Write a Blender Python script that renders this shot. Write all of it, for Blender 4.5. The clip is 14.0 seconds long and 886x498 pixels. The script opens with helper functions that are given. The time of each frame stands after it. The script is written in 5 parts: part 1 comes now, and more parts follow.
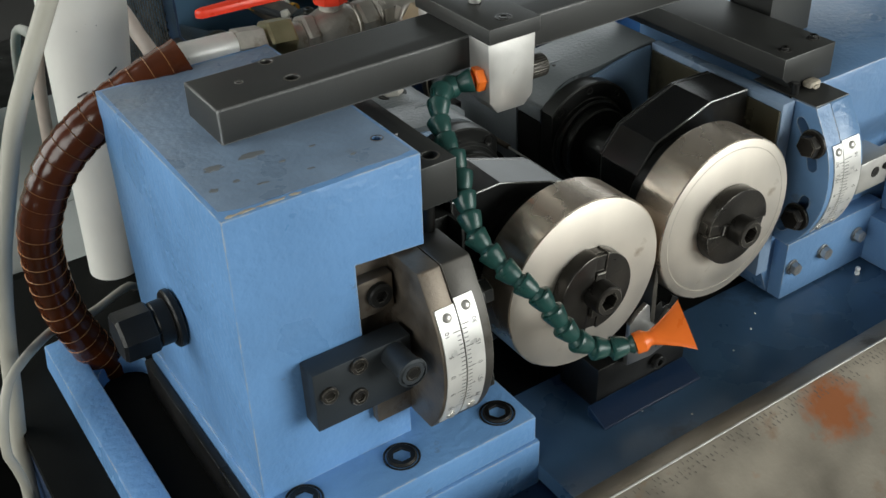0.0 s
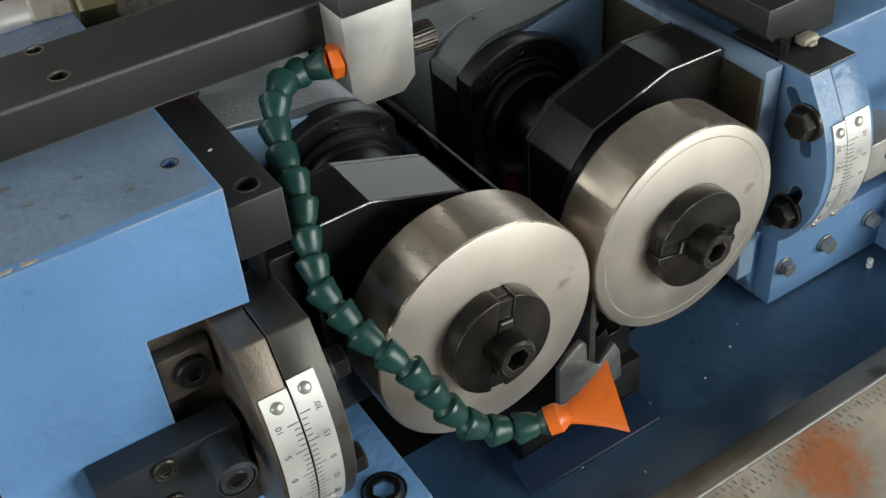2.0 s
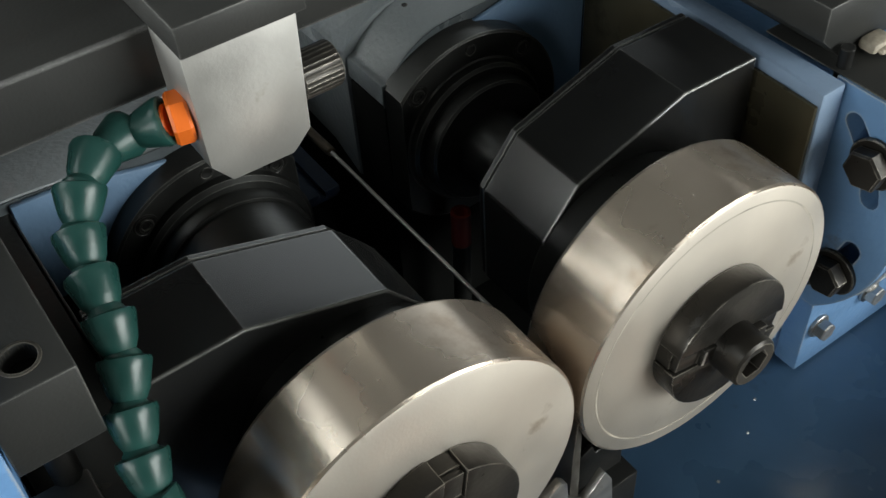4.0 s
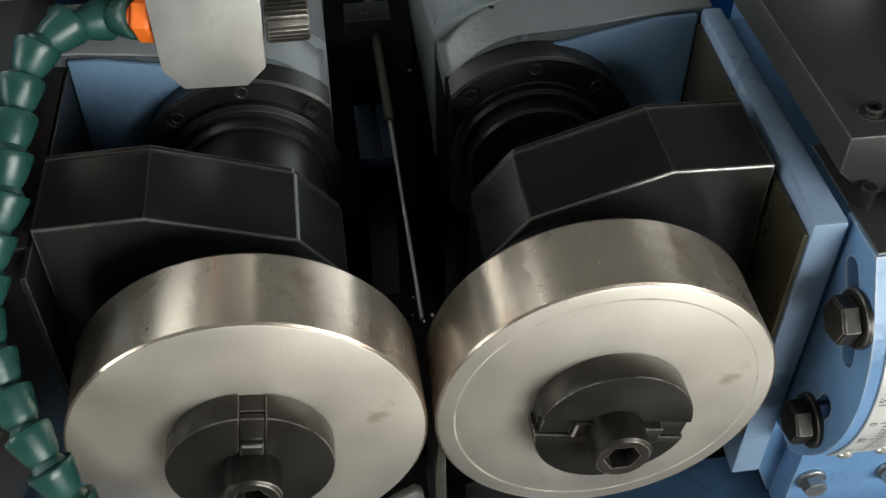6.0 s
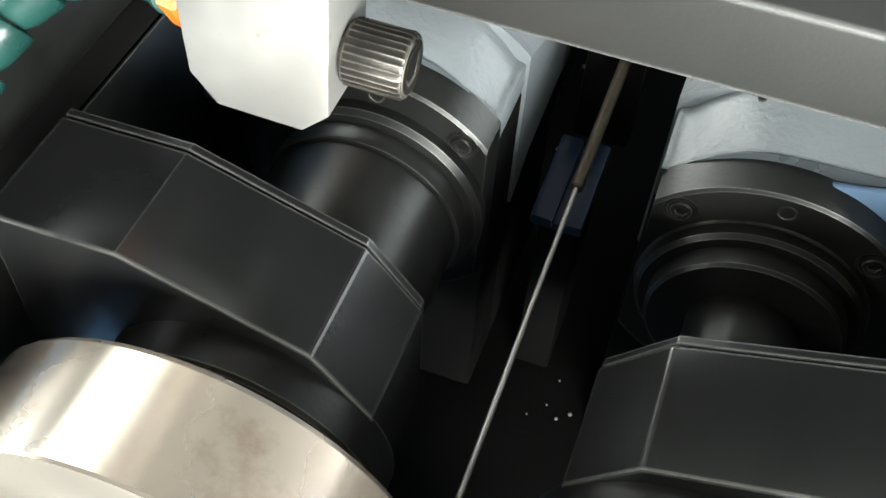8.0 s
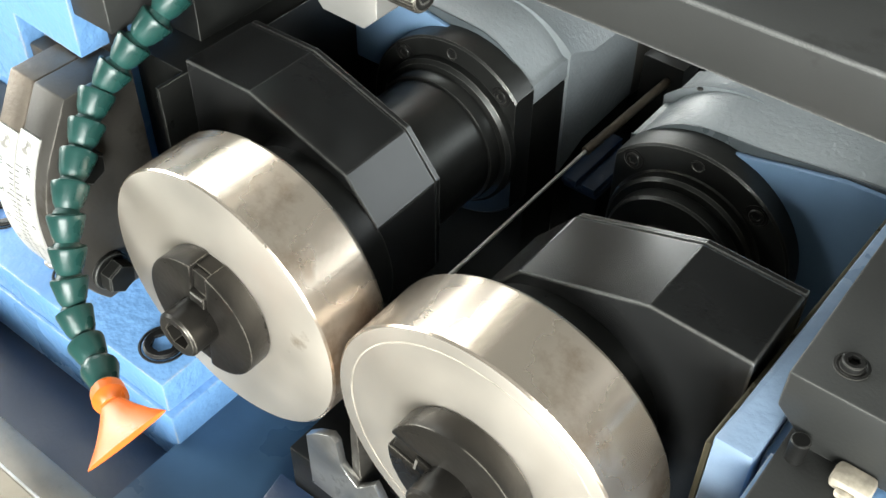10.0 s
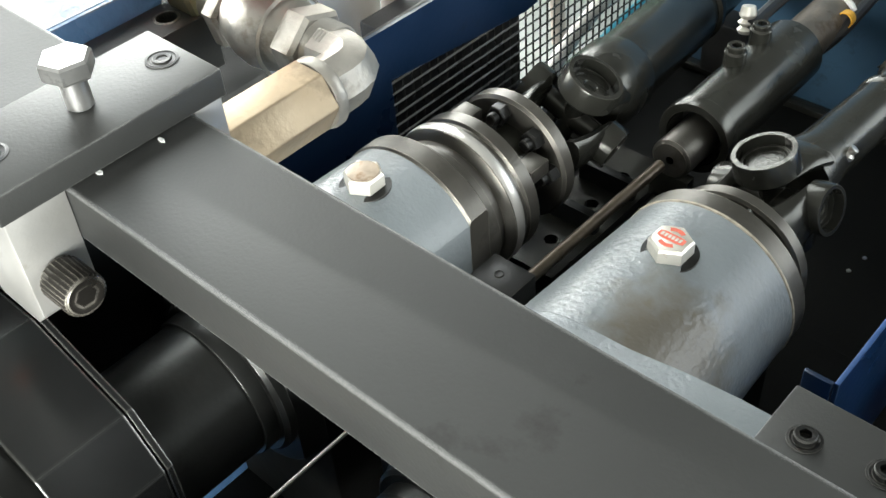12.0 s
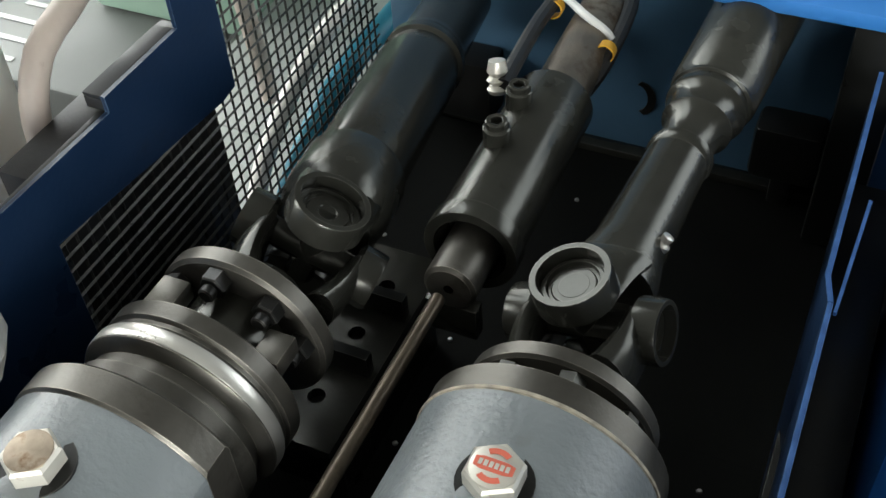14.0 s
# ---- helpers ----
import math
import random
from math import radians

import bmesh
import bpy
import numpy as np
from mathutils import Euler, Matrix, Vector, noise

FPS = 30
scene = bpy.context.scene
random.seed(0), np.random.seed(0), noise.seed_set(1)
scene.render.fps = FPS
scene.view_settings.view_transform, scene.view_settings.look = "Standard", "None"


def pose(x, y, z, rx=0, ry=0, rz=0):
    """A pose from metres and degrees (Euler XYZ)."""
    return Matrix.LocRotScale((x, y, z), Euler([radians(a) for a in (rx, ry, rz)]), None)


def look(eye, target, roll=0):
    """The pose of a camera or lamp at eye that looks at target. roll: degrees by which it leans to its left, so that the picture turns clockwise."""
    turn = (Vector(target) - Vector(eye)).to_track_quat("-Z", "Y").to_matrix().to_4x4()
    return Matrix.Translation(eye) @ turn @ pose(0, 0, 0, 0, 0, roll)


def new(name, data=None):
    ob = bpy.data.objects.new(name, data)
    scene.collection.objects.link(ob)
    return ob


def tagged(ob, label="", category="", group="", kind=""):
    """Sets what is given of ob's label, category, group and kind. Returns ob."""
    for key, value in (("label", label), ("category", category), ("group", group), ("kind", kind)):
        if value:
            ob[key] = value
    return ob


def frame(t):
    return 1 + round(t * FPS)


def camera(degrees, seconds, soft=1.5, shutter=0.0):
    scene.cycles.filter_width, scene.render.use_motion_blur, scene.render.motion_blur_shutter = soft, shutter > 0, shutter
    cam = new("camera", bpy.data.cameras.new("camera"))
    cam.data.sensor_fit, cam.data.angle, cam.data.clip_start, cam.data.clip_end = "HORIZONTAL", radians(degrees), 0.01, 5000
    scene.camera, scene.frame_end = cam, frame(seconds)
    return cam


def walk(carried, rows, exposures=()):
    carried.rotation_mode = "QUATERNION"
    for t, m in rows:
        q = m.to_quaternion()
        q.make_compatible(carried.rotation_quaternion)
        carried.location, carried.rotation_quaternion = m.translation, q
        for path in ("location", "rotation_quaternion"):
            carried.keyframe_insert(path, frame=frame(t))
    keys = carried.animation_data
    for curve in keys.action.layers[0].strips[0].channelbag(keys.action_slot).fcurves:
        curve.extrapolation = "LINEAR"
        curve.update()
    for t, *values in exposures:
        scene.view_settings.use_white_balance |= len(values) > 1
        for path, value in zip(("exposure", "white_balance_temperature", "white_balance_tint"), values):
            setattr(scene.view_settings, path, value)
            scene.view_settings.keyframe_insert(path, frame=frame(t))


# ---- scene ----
cam = camera(45.5, 14.0)

PATH = [
    (0, (-0.613, -0.546, 0.567), (0.281, 0.846, -0.556), -2.3),
    (0.5, (-0.518, -0.571, 0.558), (0.271, 0.878, -0.572), -3.6),
    (1, (-0.452, -0.567, 0.56), (0.297, 0.896, -0.58), -5.0),
    (1.5, (-0.408, -0.495, 0.529), (0.351, 0.908, -0.677), -4.8),
    (2, (-0.366, -0.4, 0.508), (0.39, 0.931, -0.779), -5.3),
    (2.5, (-0.332, -0.332, 0.472), (0.434, 0.924, -0.883), -5.0),
    (3, (-0.293, -0.267, 0.447), (0.463, 0.942, -0.954), -5.0),
    (3.5, (-0.255, -0.22, 0.436), (0.48, 0.983, -0.983), -5.5),
    (4, (-0.216, -0.191, 0.432), (0.536, 0.985, -1.0), -4.1),
    (4.2, (-0.204, -0.186, 0.434), (0.556, 0.985, -0.998), -4.3),
    (6.3, (-0.022, -0.286, 0.427), (0.108, 1.147, -0.962), 1.2),
    (6.5, (-0.017, -0.269, 0.42), (0.111, 1.171, -0.962), 2.7),
    (7, (-0.01, -0.186, 0.399), (-0.004, 1.17, -1.072), 5.3),
    (7.5, (-0.009, -0.108, 0.378), (-0.081, 1.16, -1.167), 6.0),
    (8, (0.04, -0.07, 0.374), (-0.318, 1.128, -1.187), 4.2),
    (8.5, (0.163, -0.083, 0.386), (-0.602, 0.882, -1.19), 1.6),
    (8.7, (0.196, -0.101, 0.388), (-0.694, 0.797, -1.162), 0.5),
    (10.8, (0.263, -0.236, 0.467), (-0.594, 0.98, -0.87), 0.2),
    (11, (0.264, -0.186, 0.467), (-0.61, 0.997, -0.888), -0.2),
    (11.5, (0.284, -0.051, 0.473), (-0.653, 1.055, -0.906), -2.7),
    (12, (0.303, 0.038, 0.475), (-0.741, 1.065, -0.887), -5.0),
    (12.5, (0.312, 0.103, 0.467), (-0.769, 1.08, -0.903), -6.1),
    (13, (0.3, 0.149, 0.469), (-0.749, 1.157, -0.903), -8.1),
    (13.5, (0.256, 0.184, 0.469), (-0.608, 1.295, -0.952), -7.1),
    (14, (0.181, 0.216, 0.429), (-0.459, 1.466, -0.995), -4.2),
]
walk(cam, [(t, look(eye, target, roll)) for t, eye, target, roll in PATH],
     [(0, -0.85), (2.5, -0.80), (4, -0.62), (6.3, -0.4), (7.0, 0.1), (7.5, 0.65), (8, 1.2), (8.5, 1.5), (8.7, 1.5), (10.8, 0.5), (11.5, 0.95), (12, 1.1), (13, 0.75), (14, 0.42)])

# ---------- world and light ----------
world = bpy.data.worlds.new("world")
scene.world = world
world.use_nodes = True
wn = world.node_tree.nodes
sky = wn.new("ShaderNodeTexSky")
sky.sky_type = "NISHITA"
sky.sun_disc = False
sky.sun_elevation, sky.sun_rotation = radians(40), radians(200)
world.node_tree.links.new(sky.outputs["Color"], wn["Background"].inputs["Color"])
wn["Background"].inputs["Strength"].default_value = 0.08


def window_lamp(name, eye, target, w, h, watts, col=(0.955, 0.985, 0.95)):
    data = bpy.data.lights.new(name, "AREA")
    data.shape, data.size, data.size_y, data.energy, data.color = "RECTANGLE", w, h, watts, col
    ob = new(name, data)
    ob.matrix_world = look(eye, target)
    return tagged(ob, "daylight falling in through the tall workshop window", "light", kind="structure")


window_lamp("window_light_front", (2.0, -3.2, 0.75), (-0.05, 0.05, 0), 2.6, 1.7, 270)
window_lamp("window_light_left", (-3.1, 2.2, 0.85), (-0.1, 0.3, 0), 2.6, 1.7, 105)
window_lamp("window_light_side", (-3.5, -1.0, 0.9), (-0.3, 0.1, 0), 2.2, 1.6, 100)
window_lamp("window_light_right", (3.1, 3.3, 1.25), (0.0, 0.2, 0.05), 2.6, 2.0, 46, (0.91, 0.98, 1.0))
window_lamp("roof_light", (-2.5, 1.65, 2.5), (0.0, 0.25, 0.1), 2.4, 2.2, 70, (0.93, 0.99, 0.985))


# ---------- materials ----------


def material(name, base, rough=0.5, metal=0.0, var=0.12, scale=30.0, bump=0.1, bscale=400.0, dirt=None, dirt_amount=0.0,
             dirt_scale=14.0, rvar=0.12, coat=0.0, stretch=(1, 1, 1), spec=0.5,
             edge=None, edge_r=0.002, edge_cover=0.40, wave=0.0, wave_scale=45.0, spot=None, turned_about=None):
    m = bpy.data.materials.new(name)
    m.use_nodes = True
    nt = m.node_tree
    n, l = nt.nodes, nt.links
    b = n["Principled BSDF"]
    b.inputs["Metallic"].default_value = metal
    b.inputs["Specular IOR Level"].default_value = spec
    b.inputs["Coat Weight"].default_value = coat
    tc = n.new("ShaderNodeTexCoord")
    mp = n.new("ShaderNodeMapping")
    mp.inputs["Scale"].default_value = stretch
    l.new(tc.outputs["Object"], mp.inputs["Vector"])
    big = n.new("ShaderNodeTexNoise")
    big.inputs["Scale"].default_value, big.inputs["Detail"].default_value = scale, 5
    l.new(mp.outputs["Vector"], big.inputs["Vector"])
    fine = n.new("ShaderNodeTexNoise")
    fine.inputs["Scale"].default_value, fine.inputs["Detail"].default_value = bscale, 3
    l.new(mp.outputs["Vector"], fine.inputs["Vector"])
    ramp = n.new("ShaderNodeMapRange")
    ramp.inputs["From Min"].default_value, ramp.inputs["From Max"].default_value = 0.3, 0.7
    ramp.inputs["To Min"].default_value, ramp.inputs["To Max"].default_value = 1 - var, 1 + var
    l.new(big.outputs["Fac"], ramp.inputs["Value"])
    mul = n.new("ShaderNodeMix")
    mul.data_type, mul.blend_type = "RGBA", "MULTIPLY"
    mul.inputs["Factor"].default_value = 1
    mul.inputs["A"].default_value = (*base, 1)
    l.new(ramp.outputs["Result"], mul.inputs["B"])
    colour = mul.outputs["Result"]
    if dirt:
        dn = n.new("ShaderNodeTexNoise")
        dn.inputs["Scale"].default_value, dn.inputs["Detail"].default_value = dirt_scale, 8
        dn.inputs["Roughness"].default_value = 0.65
        l.new(tc.outputs["Object"], dn.inputs["Vector"])
        dr = n.new("ShaderNodeMapRange")
        dr.inputs["From Min"].default_value = 0.72 - 0.3 * dirt_amount
        dr.inputs["From Max"].default_value = 0.80 - 0.2 * dirt_amount
        l.new(dn.outputs["Fac"], dr.inputs["Value"])
        dm = n.new("ShaderNodeMix")
        dm.data_type = "RGBA"
        l.new(dr.outputs["Result"], dm.inputs["Factor"])
        l.new(colour, dm.inputs["A"])
        dm.inputs["B"].default_value = (*dirt, 1)
        colour = dm.outputs["Result"]
    if spot:
        # one ragged stain round a point of the surface
        dist = n.new("ShaderNodeVectorMath")
        dist.operation = "DISTANCE"
        l.new(tc.outputs["Object"], dist.inputs[0])
        dist.inputs[1].default_value = spot[0]
        near = n.new("ShaderNodeMapRange")
        near.inputs["From Min"].default_value, near.inputs["From Max"].default_value = spot[1], 0.0
        l.new(dist.outputs["Value"], near.inputs["Value"])
        rag = n.new("ShaderNodeTexNoise")
        rag.inputs["Scale"].default_value, rag.inputs["Detail"].default_value = 70, 6
        l.new(tc.outputs["Object"], rag.inputs["Vector"])
        add = n.new("ShaderNodeMath")
        add.operation = "ADD"
        l.new(near.outputs["Result"], add.inputs[0])
        l.new(rag.outputs["Fac"], add.inputs[1])
        cut = n.new("ShaderNodeMapRange")
        cut.inputs["From Min"].default_value, cut.inputs["From Max"].default_value = 0.66, 1.12
        l.new(add.outputs["Value"], cut.inputs["Value"])
        sm = n.new("ShaderNodeMix")
        sm.data_type = "RGBA"
        l.new(cut.outputs["Result"], sm.inputs["Factor"])
        l.new(colour, sm.inputs["A"])
        sm.inputs["B"].default_value = (*spot[2], 1)
        colour = sm.outputs["Result"]
    if edge:
        # rubbed edges and painted edge highlights: where the rounded normal leaves the true one, broken up by noise
        bv = n.new("ShaderNodeBevel")
        bv.samples = 4
        bv.inputs["Radius"].default_value = edge_r
        ge = n.new("ShaderNodeNewGeometry")
        dot = n.new("ShaderNodeVectorMath")
        dot.operation = "DOT_PRODUCT"
        l.new(bv.outputs["Normal"], dot.inputs[0])
        l.new(ge.outputs["Normal"], dot.inputs[1])
        em = n.new("ShaderNodeMapRange")
        em.inputs["From Min"].default_value, em.inputs["From Max"].default_value = 0.998, 0.93
        l.new(dot.outputs["Value"], em.inputs["Value"])
        er = n.new("ShaderNodeTexNoise")
        er.inputs["Scale"].default_value, er.inputs["Detail"].default_value = 55, 6
        l.new(tc.outputs["Object"], er.inputs["Vector"])
        ek = n.new("ShaderNodeMapRange")
        ek.inputs["From Min"].default_value, ek.inputs["From Max"].default_value = edge_cover, edge_cover + 0.2
        l.new(er.outputs["Fac"], ek.inputs["Value"])
        ex = n.new("ShaderNodeMath")
        ex.operation = "MULTIPLY"
        l.new(em.outputs["Result"], ex.inputs[0])
        l.new(ek.outputs["Result"], ex.inputs[1])
        en = n.new("ShaderNodeMix")
        en.data_type = "RGBA"
        l.new(ex.outputs["Value"], en.inputs["Factor"])
        l.new(colour, en.inputs["A"])
        en.inputs["B"].default_value = (*edge, 1)
        colour = en.outputs["Result"]
    l.new(colour, b.inputs["Base Color"])
    rr = n.new("ShaderNodeMapRange")
    rr.inputs["From Min"].default_value, rr.inputs["From Max"].default_value = 0.3, 0.7
    rr.inputs["To Min"].default_value, rr.inputs["To Max"].default_value = max(0.03, rough - rvar), min(1, rough + rvar)
    l.new(big.outputs["Fac"], rr.inputs["Value"])
    l.new(rr.outputs["Result"], b.inputs["Roughness"])
    bp = n.new("ShaderNodeBump")
    bp.inputs["Strength"].default_value, bp.inputs["Distance"].default_value = bump, 0.001
    height = fine.outputs["Fac"]
    if wave:
        wv = n.new("ShaderNodeTexNoise")
        wv.inputs["Scale"].default_value, wv.inputs["Detail"].default_value = wave_scale, 2
        l.new(tc.outputs["Object"], wv.inputs["Vector"])
        ws = n.new("ShaderNodeMath")
        ws.operation = "MULTIPLY_ADD"
        ws.inputs[1].default_value = wave
        l.new(wv.outputs["Fac"], ws.inputs[0])
        l.new(height, ws.inputs[2])
        height = ws.outputs["Value"]
    l.new(height, bp.inputs["Height"])
    l.new(bp.outputs["Normal"], b.inputs["Normal"])
    if turned_about:
        # grinding lines round an axis: gloss drawn out across them
        tg = n.new("ShaderNodeTangent")
        tg.direction_type, tg.axis = "RADIAL", turned_about
        l.new(tg.outputs["Tangent"], b.inputs["Tangent"])
        b.inputs["Anisotropic"].default_value = 0.85
        b.inputs["Anisotropic Rotation"].default_value = 0.25
    return m


BLUE = material("sky_blue_enamel", (0.150, 0.315, 0.585), 0.32, 0, 0.11, 9, 0.45, 180, (0.12, 0.115, 0.11), 0.20, 20, rvar=0.08, edge=(0.43, 0.46, 0.48), edge_r=0.0024, edge_cover=0.36, wave=3.4, wave_scale=110)
# darker, greyer copy of the sky blue for the right-hand castings
DULLB = material("dull_blue_enamel", (0.140, 0.265, 0.46), 0.33, 0, 0.13, 9, 0.5, 180, (0.11, 0.12, 0.13), 0.28, 18, rvar=0.08, edge=(0.43, 0.46, 0.48), edge_r=0.0020, edge_cover=0.36, wave=1.5, wave_scale=110)
NAVY = material("navy_enamel", (0.008, 0.024, 0.062), 0.36, 0, 0.18, 12, 0.2, 200, (0.010, 0.012, 0.014), 0.35, 10, edge=(0.10, 0.16, 0.26), edge_r=0.0012)
TRAYB = material("oily_blue_enamel", (0.050, 0.105, 0.185), 0.30, 0, 0.25, 8, 0.15, 120, (0.016, 0.02, 0.026), 0.45, 7)
GREYB = material("grey_casting_paint", (0.215, 0.237, 0.25), 0.34, 0, 0.09, 14, 0.5, 300, (0.15, 0.135, 0.11), 0.20, 16, rvar=0.05, wave=0.9, wave_scale=230)
GREYS = material("stained_grey_casting_paint", (0.215, 0.237, 0.25), 0.34, 0, 0.09, 14, 0.5, 300, (0.15, 0.135, 0.11), 0.26, 16, rvar=0.05, wave=0.9, wave_scale=230, spot=((0.026, -0.012, 0.052), 0.060, (0.150, 0.135, 0.108)))
BLACK = material("black_oxide_steel", (0.012, 0.012, 0.0115), 0.38, 0.2, 0.25, 18, 0.12, 500, (0.035, 0.03, 0.025), 0.25, 15, spec=0.35, edge=(0.12, 0.115, 0.105), edge_r=0.0008)
OILY = material("oily_dark_cast_iron", (0.0115, 0.012, 0.0112), 0.38, 0.12, 0.3, 24, 0.12, 300, (0.026, 0.022, 0.017), 0.3, 18, spec=0.38, edge=(0.13, 0.13, 0.12), edge_r=0.0010, edge_cover=0.30)
BAR = material("grey_phosphated_steel", (0.046, 0.047, 0.045), 0.50, 0.45, 0.12, 8, 0.12, 600, (0.028, 0.027, 0.025), 0.2, 14, rvar=0.06, edge=(0.55, 0.55, 0.54), edge_r=0.0022, edge_cover=0.16)
ROLL = material("ground_tool_steel", (0.63, 0.545, 0.455), 0.27, 0.84, 0.10, 12, 0.03, 700, (0.40, 0.295, 0.205), 0.66, 15, rvar=0.06, turned_about="Y")
STEEL = material("bright_milled_steel", (0.64, 0.62, 0.58), 0.36, 0.75, 0.06, 25, 0.08, 700, (0.38, 0.34, 0.29), 0.3, 24)
ZINC = material("zinc_plated_fitting", (0.47, 0.445, 0.40), 0.48, 0.75, 0.2, 40, 0.6, 170, (0.25, 0.21, 0.16), 0.5, 30)
WORN = material("worn_bare_iron", (0.19, 0.16, 0.128), 0.50, 0.7, 0.3, 40, 0.3, 350, (0.085, 0.055, 0.03), 0.5, 30)
SCALE = material("etched_aluminium_scale", (0.72, 0.71, 0.68), 0.38, 0.35, 0.05, 60, 0.05, 600)
INK = material("black_ink", (0.02, 0.02, 0.02), 0.5)
GREEN = material("green_plastic_hose", (0.013, 0.058, 0.050), 0.32, 0, 0.3, 40, 0.15, 300, (0.035, 0.05, 0.044), 0.35, 30)
ORANGE = material("orange_plastic", (0.85, 0.17, 0.02), 0.34, 0, 0.06, 40, 0.05, 300)
AMBER = material("amber_ribbed_hose", (0.085, 0.020, 0.006), 0.22, 0, 0.3, 20, 0.05, 250, (0.03, 0.010, 0.006), 0.4, 12, rvar=0.05)
WIRE = material("amber_reinforcing_wire", (0.34, 0.15, 0.045), 0.4, 0.1)
CREAM = material("cream_painted_pipe", (0.74, 0.72, 0.67), 0.42, 0, 0.06, 12, 0.15, 200, (0.34, 0.29, 0.22), 0.22, 16)
CABLE = material("grey_cable_sheath", (0.42, 0.40, 0.34), 0.5, 0, 0.1, 20)
BRASS = material("brass_plated_block", (0.46, 0.365, 0.25), 0.48, 0.6, 0.22, 30, 0.4, 220, (0.27, 0.21, 0.145), 0.5, 20)
RED = material("red_plastic_lever", (0.80, 0.05, 0.02), 0.35)
CHIP = material("chipped_filler", (0.44, 0.39, 0.31), 0.7, 0, 0.4, 160)
CAPTOP = material("red_printed_cap", (0.75, 0.16, 0.10), 0.5, 0, 0.1, 60)
CAPW = material("pale_zinc_hex_cap", (0.70, 0.67, 0.60), 0.4, 0.5, 0.1, 60, 0.1, 300, (0.35, 0.2, 0.1), 0.3, 60)
YELLOW = material("yellow_cable_tie", (0.80, 0.42, 0.04), 0.45)
RUST = material("rusty_sheet_steel", (0.25, 0.222, 0.178), 0.40, 0.4, 0.4, 9, 0.3, 240, (0.24, 0.15, 0.09), 0.4, 11, spot=((0.02, 0.0854, 0.3567), 0.050, (0.34, 0.12, 0.045)))
CONC = material("workshop_floor_concrete", (0.055, 0.053, 0.05), 0.75, 0, 0.25, 2, 0.3, 60, (0.02, 0.02, 0.02), 0.5, 1.5)
WALL = material("workshop_wall_plaster", (0.20, 0.20, 0.19), 0.8, 0, 0.08, 2, 0.2, 60)
WHITE = material("white_marking", (0.8, 0.8, 0.78), 0.5)
MINT = material("pale_green_machine_paint", (0.42, 0.60, 0.48), 0.45, 0, 0.08, 5)
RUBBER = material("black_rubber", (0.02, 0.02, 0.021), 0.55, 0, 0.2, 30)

FACE = material("satin_ground_face", (0.70, 0.645, 0.57), 0.50, 0.88, 0.07, 18, 0.08, 600, (0.46, 0.385, 0.30), 0.34, 26, rvar=0.06)
OILST = material("oil_stained_enamel", (0.16, 0.17, 0.18), 0.5, 0, 0.2, 60)
BLACK2 = material("blue_grey_black_oxide", (0.035, 0.042, 0.048), 0.5, 0.3, 0.15, 20, 0.1, 500)
ZINCD = material("dull_zinc_bolt", (0.46, 0.455, 0.44), 0.36, 0.9, 0.2, 40, 0.2, 300, (0.08, 0.07, 0.06), 0.5, 40)
STEELM = material("milled_silver_steel", (0.50, 0.49, 0.465), 0.42, 0.6, 0.12, 30, 0.12, 500, (0.36, 0.33, 0.28), 0.36, 30, edge=(0.92, 0.92, 0.9), edge_r=0.0008)
STEELD = material("oily_grey_turned_steel", (0.105, 0.098, 0.086), 0.40, 0.65, 0.3, 26, 0.12, 400, (0.040, 0.032, 0.024), 0.5, 20, edge=(0.36, 0.33, 0.28), edge_r=0.0009, edge_cover=0.36)
BRASSY = material("yellow_chromate_nut", (0.46, 0.42, 0.26), 0.36, 0.9, 0.2, 40, 0.2, 300)
RUSTY = material("rust_mottled_disc", (0.42, 0.34, 0.26), 0.5, 0.5, 0.3, 120, 0.2, 300, (0.22, 0.12, 0.06), 0.6, 90)
LIP = material("worn_bare_steel_lip", (0.25, 0.22, 0.18), 0.42, 0.5, 0.2, 20, 0.2, 300, (0.11, 0.085, 0.06), 0.4, 14)
BRIGHTB = material("bright_blue_enamel", (0.04, 0.20, 0.55), 0.35, 0, 0.08, 10, 0.1, 200)
MIDB = material("mid_blue_enamel", (0.070, 0.150, 0.240), 0.4, 0, 0.15, 8, 0.15, 200, (0.03, 0.035, 0.04), 0.3, 8)
EDGE = material("worn_blue_edge", (0.035, 0.10, 0.28), 0.4, 0.1, 0.3, 60)
TEAL = material("teal_air_hose", (0.02, 0.22, 0.32), 0.4)
SHAFT = material("oily_brown_grey_steel", (0.048, 0.048, 0.041), 0.22, 0.45, 0.25, 22, 0.12, 260, (0.016, 0.015, 0.012), 0.32, 14, rvar=0.06, spec=0.5, edge=(0.15, 0.145, 0.13), edge_r=0.0010)
GALV = material("grey_galvanised_strip", (0.36, 0.36, 0.35), 0.5, 0.4, 0.1, 20)
PALE = material("white_machine_paint", (0.40, 0.415, 0.40), 0.5, 0, 0.08, 9, 0.1, 100, (0.34, 0.34, 0.31), 0.25, 14)
DARKRED = material("dirty_red_plastic", (0.22, 0.025, 0.015), 0.5)
ARM = material("blackened_ground_steel", (0.040, 0.041, 0.041), 0.23, 0.6, 0.12, 20, 0.02, 500, rvar=0.04, edge=(0.36, 0.36, 0.34), edge_r=0.0014, edge_cover=0.20)
# blue of the roll pocket's back, with the recess's shade mixed in
BACKB = material("shaded_blue_paint", (0.145, 0.24, 0.37), 0.42, 0, 0.18, 10, 0.5, 190, (0.08, 0.08, 0.08), 0.25, 14)
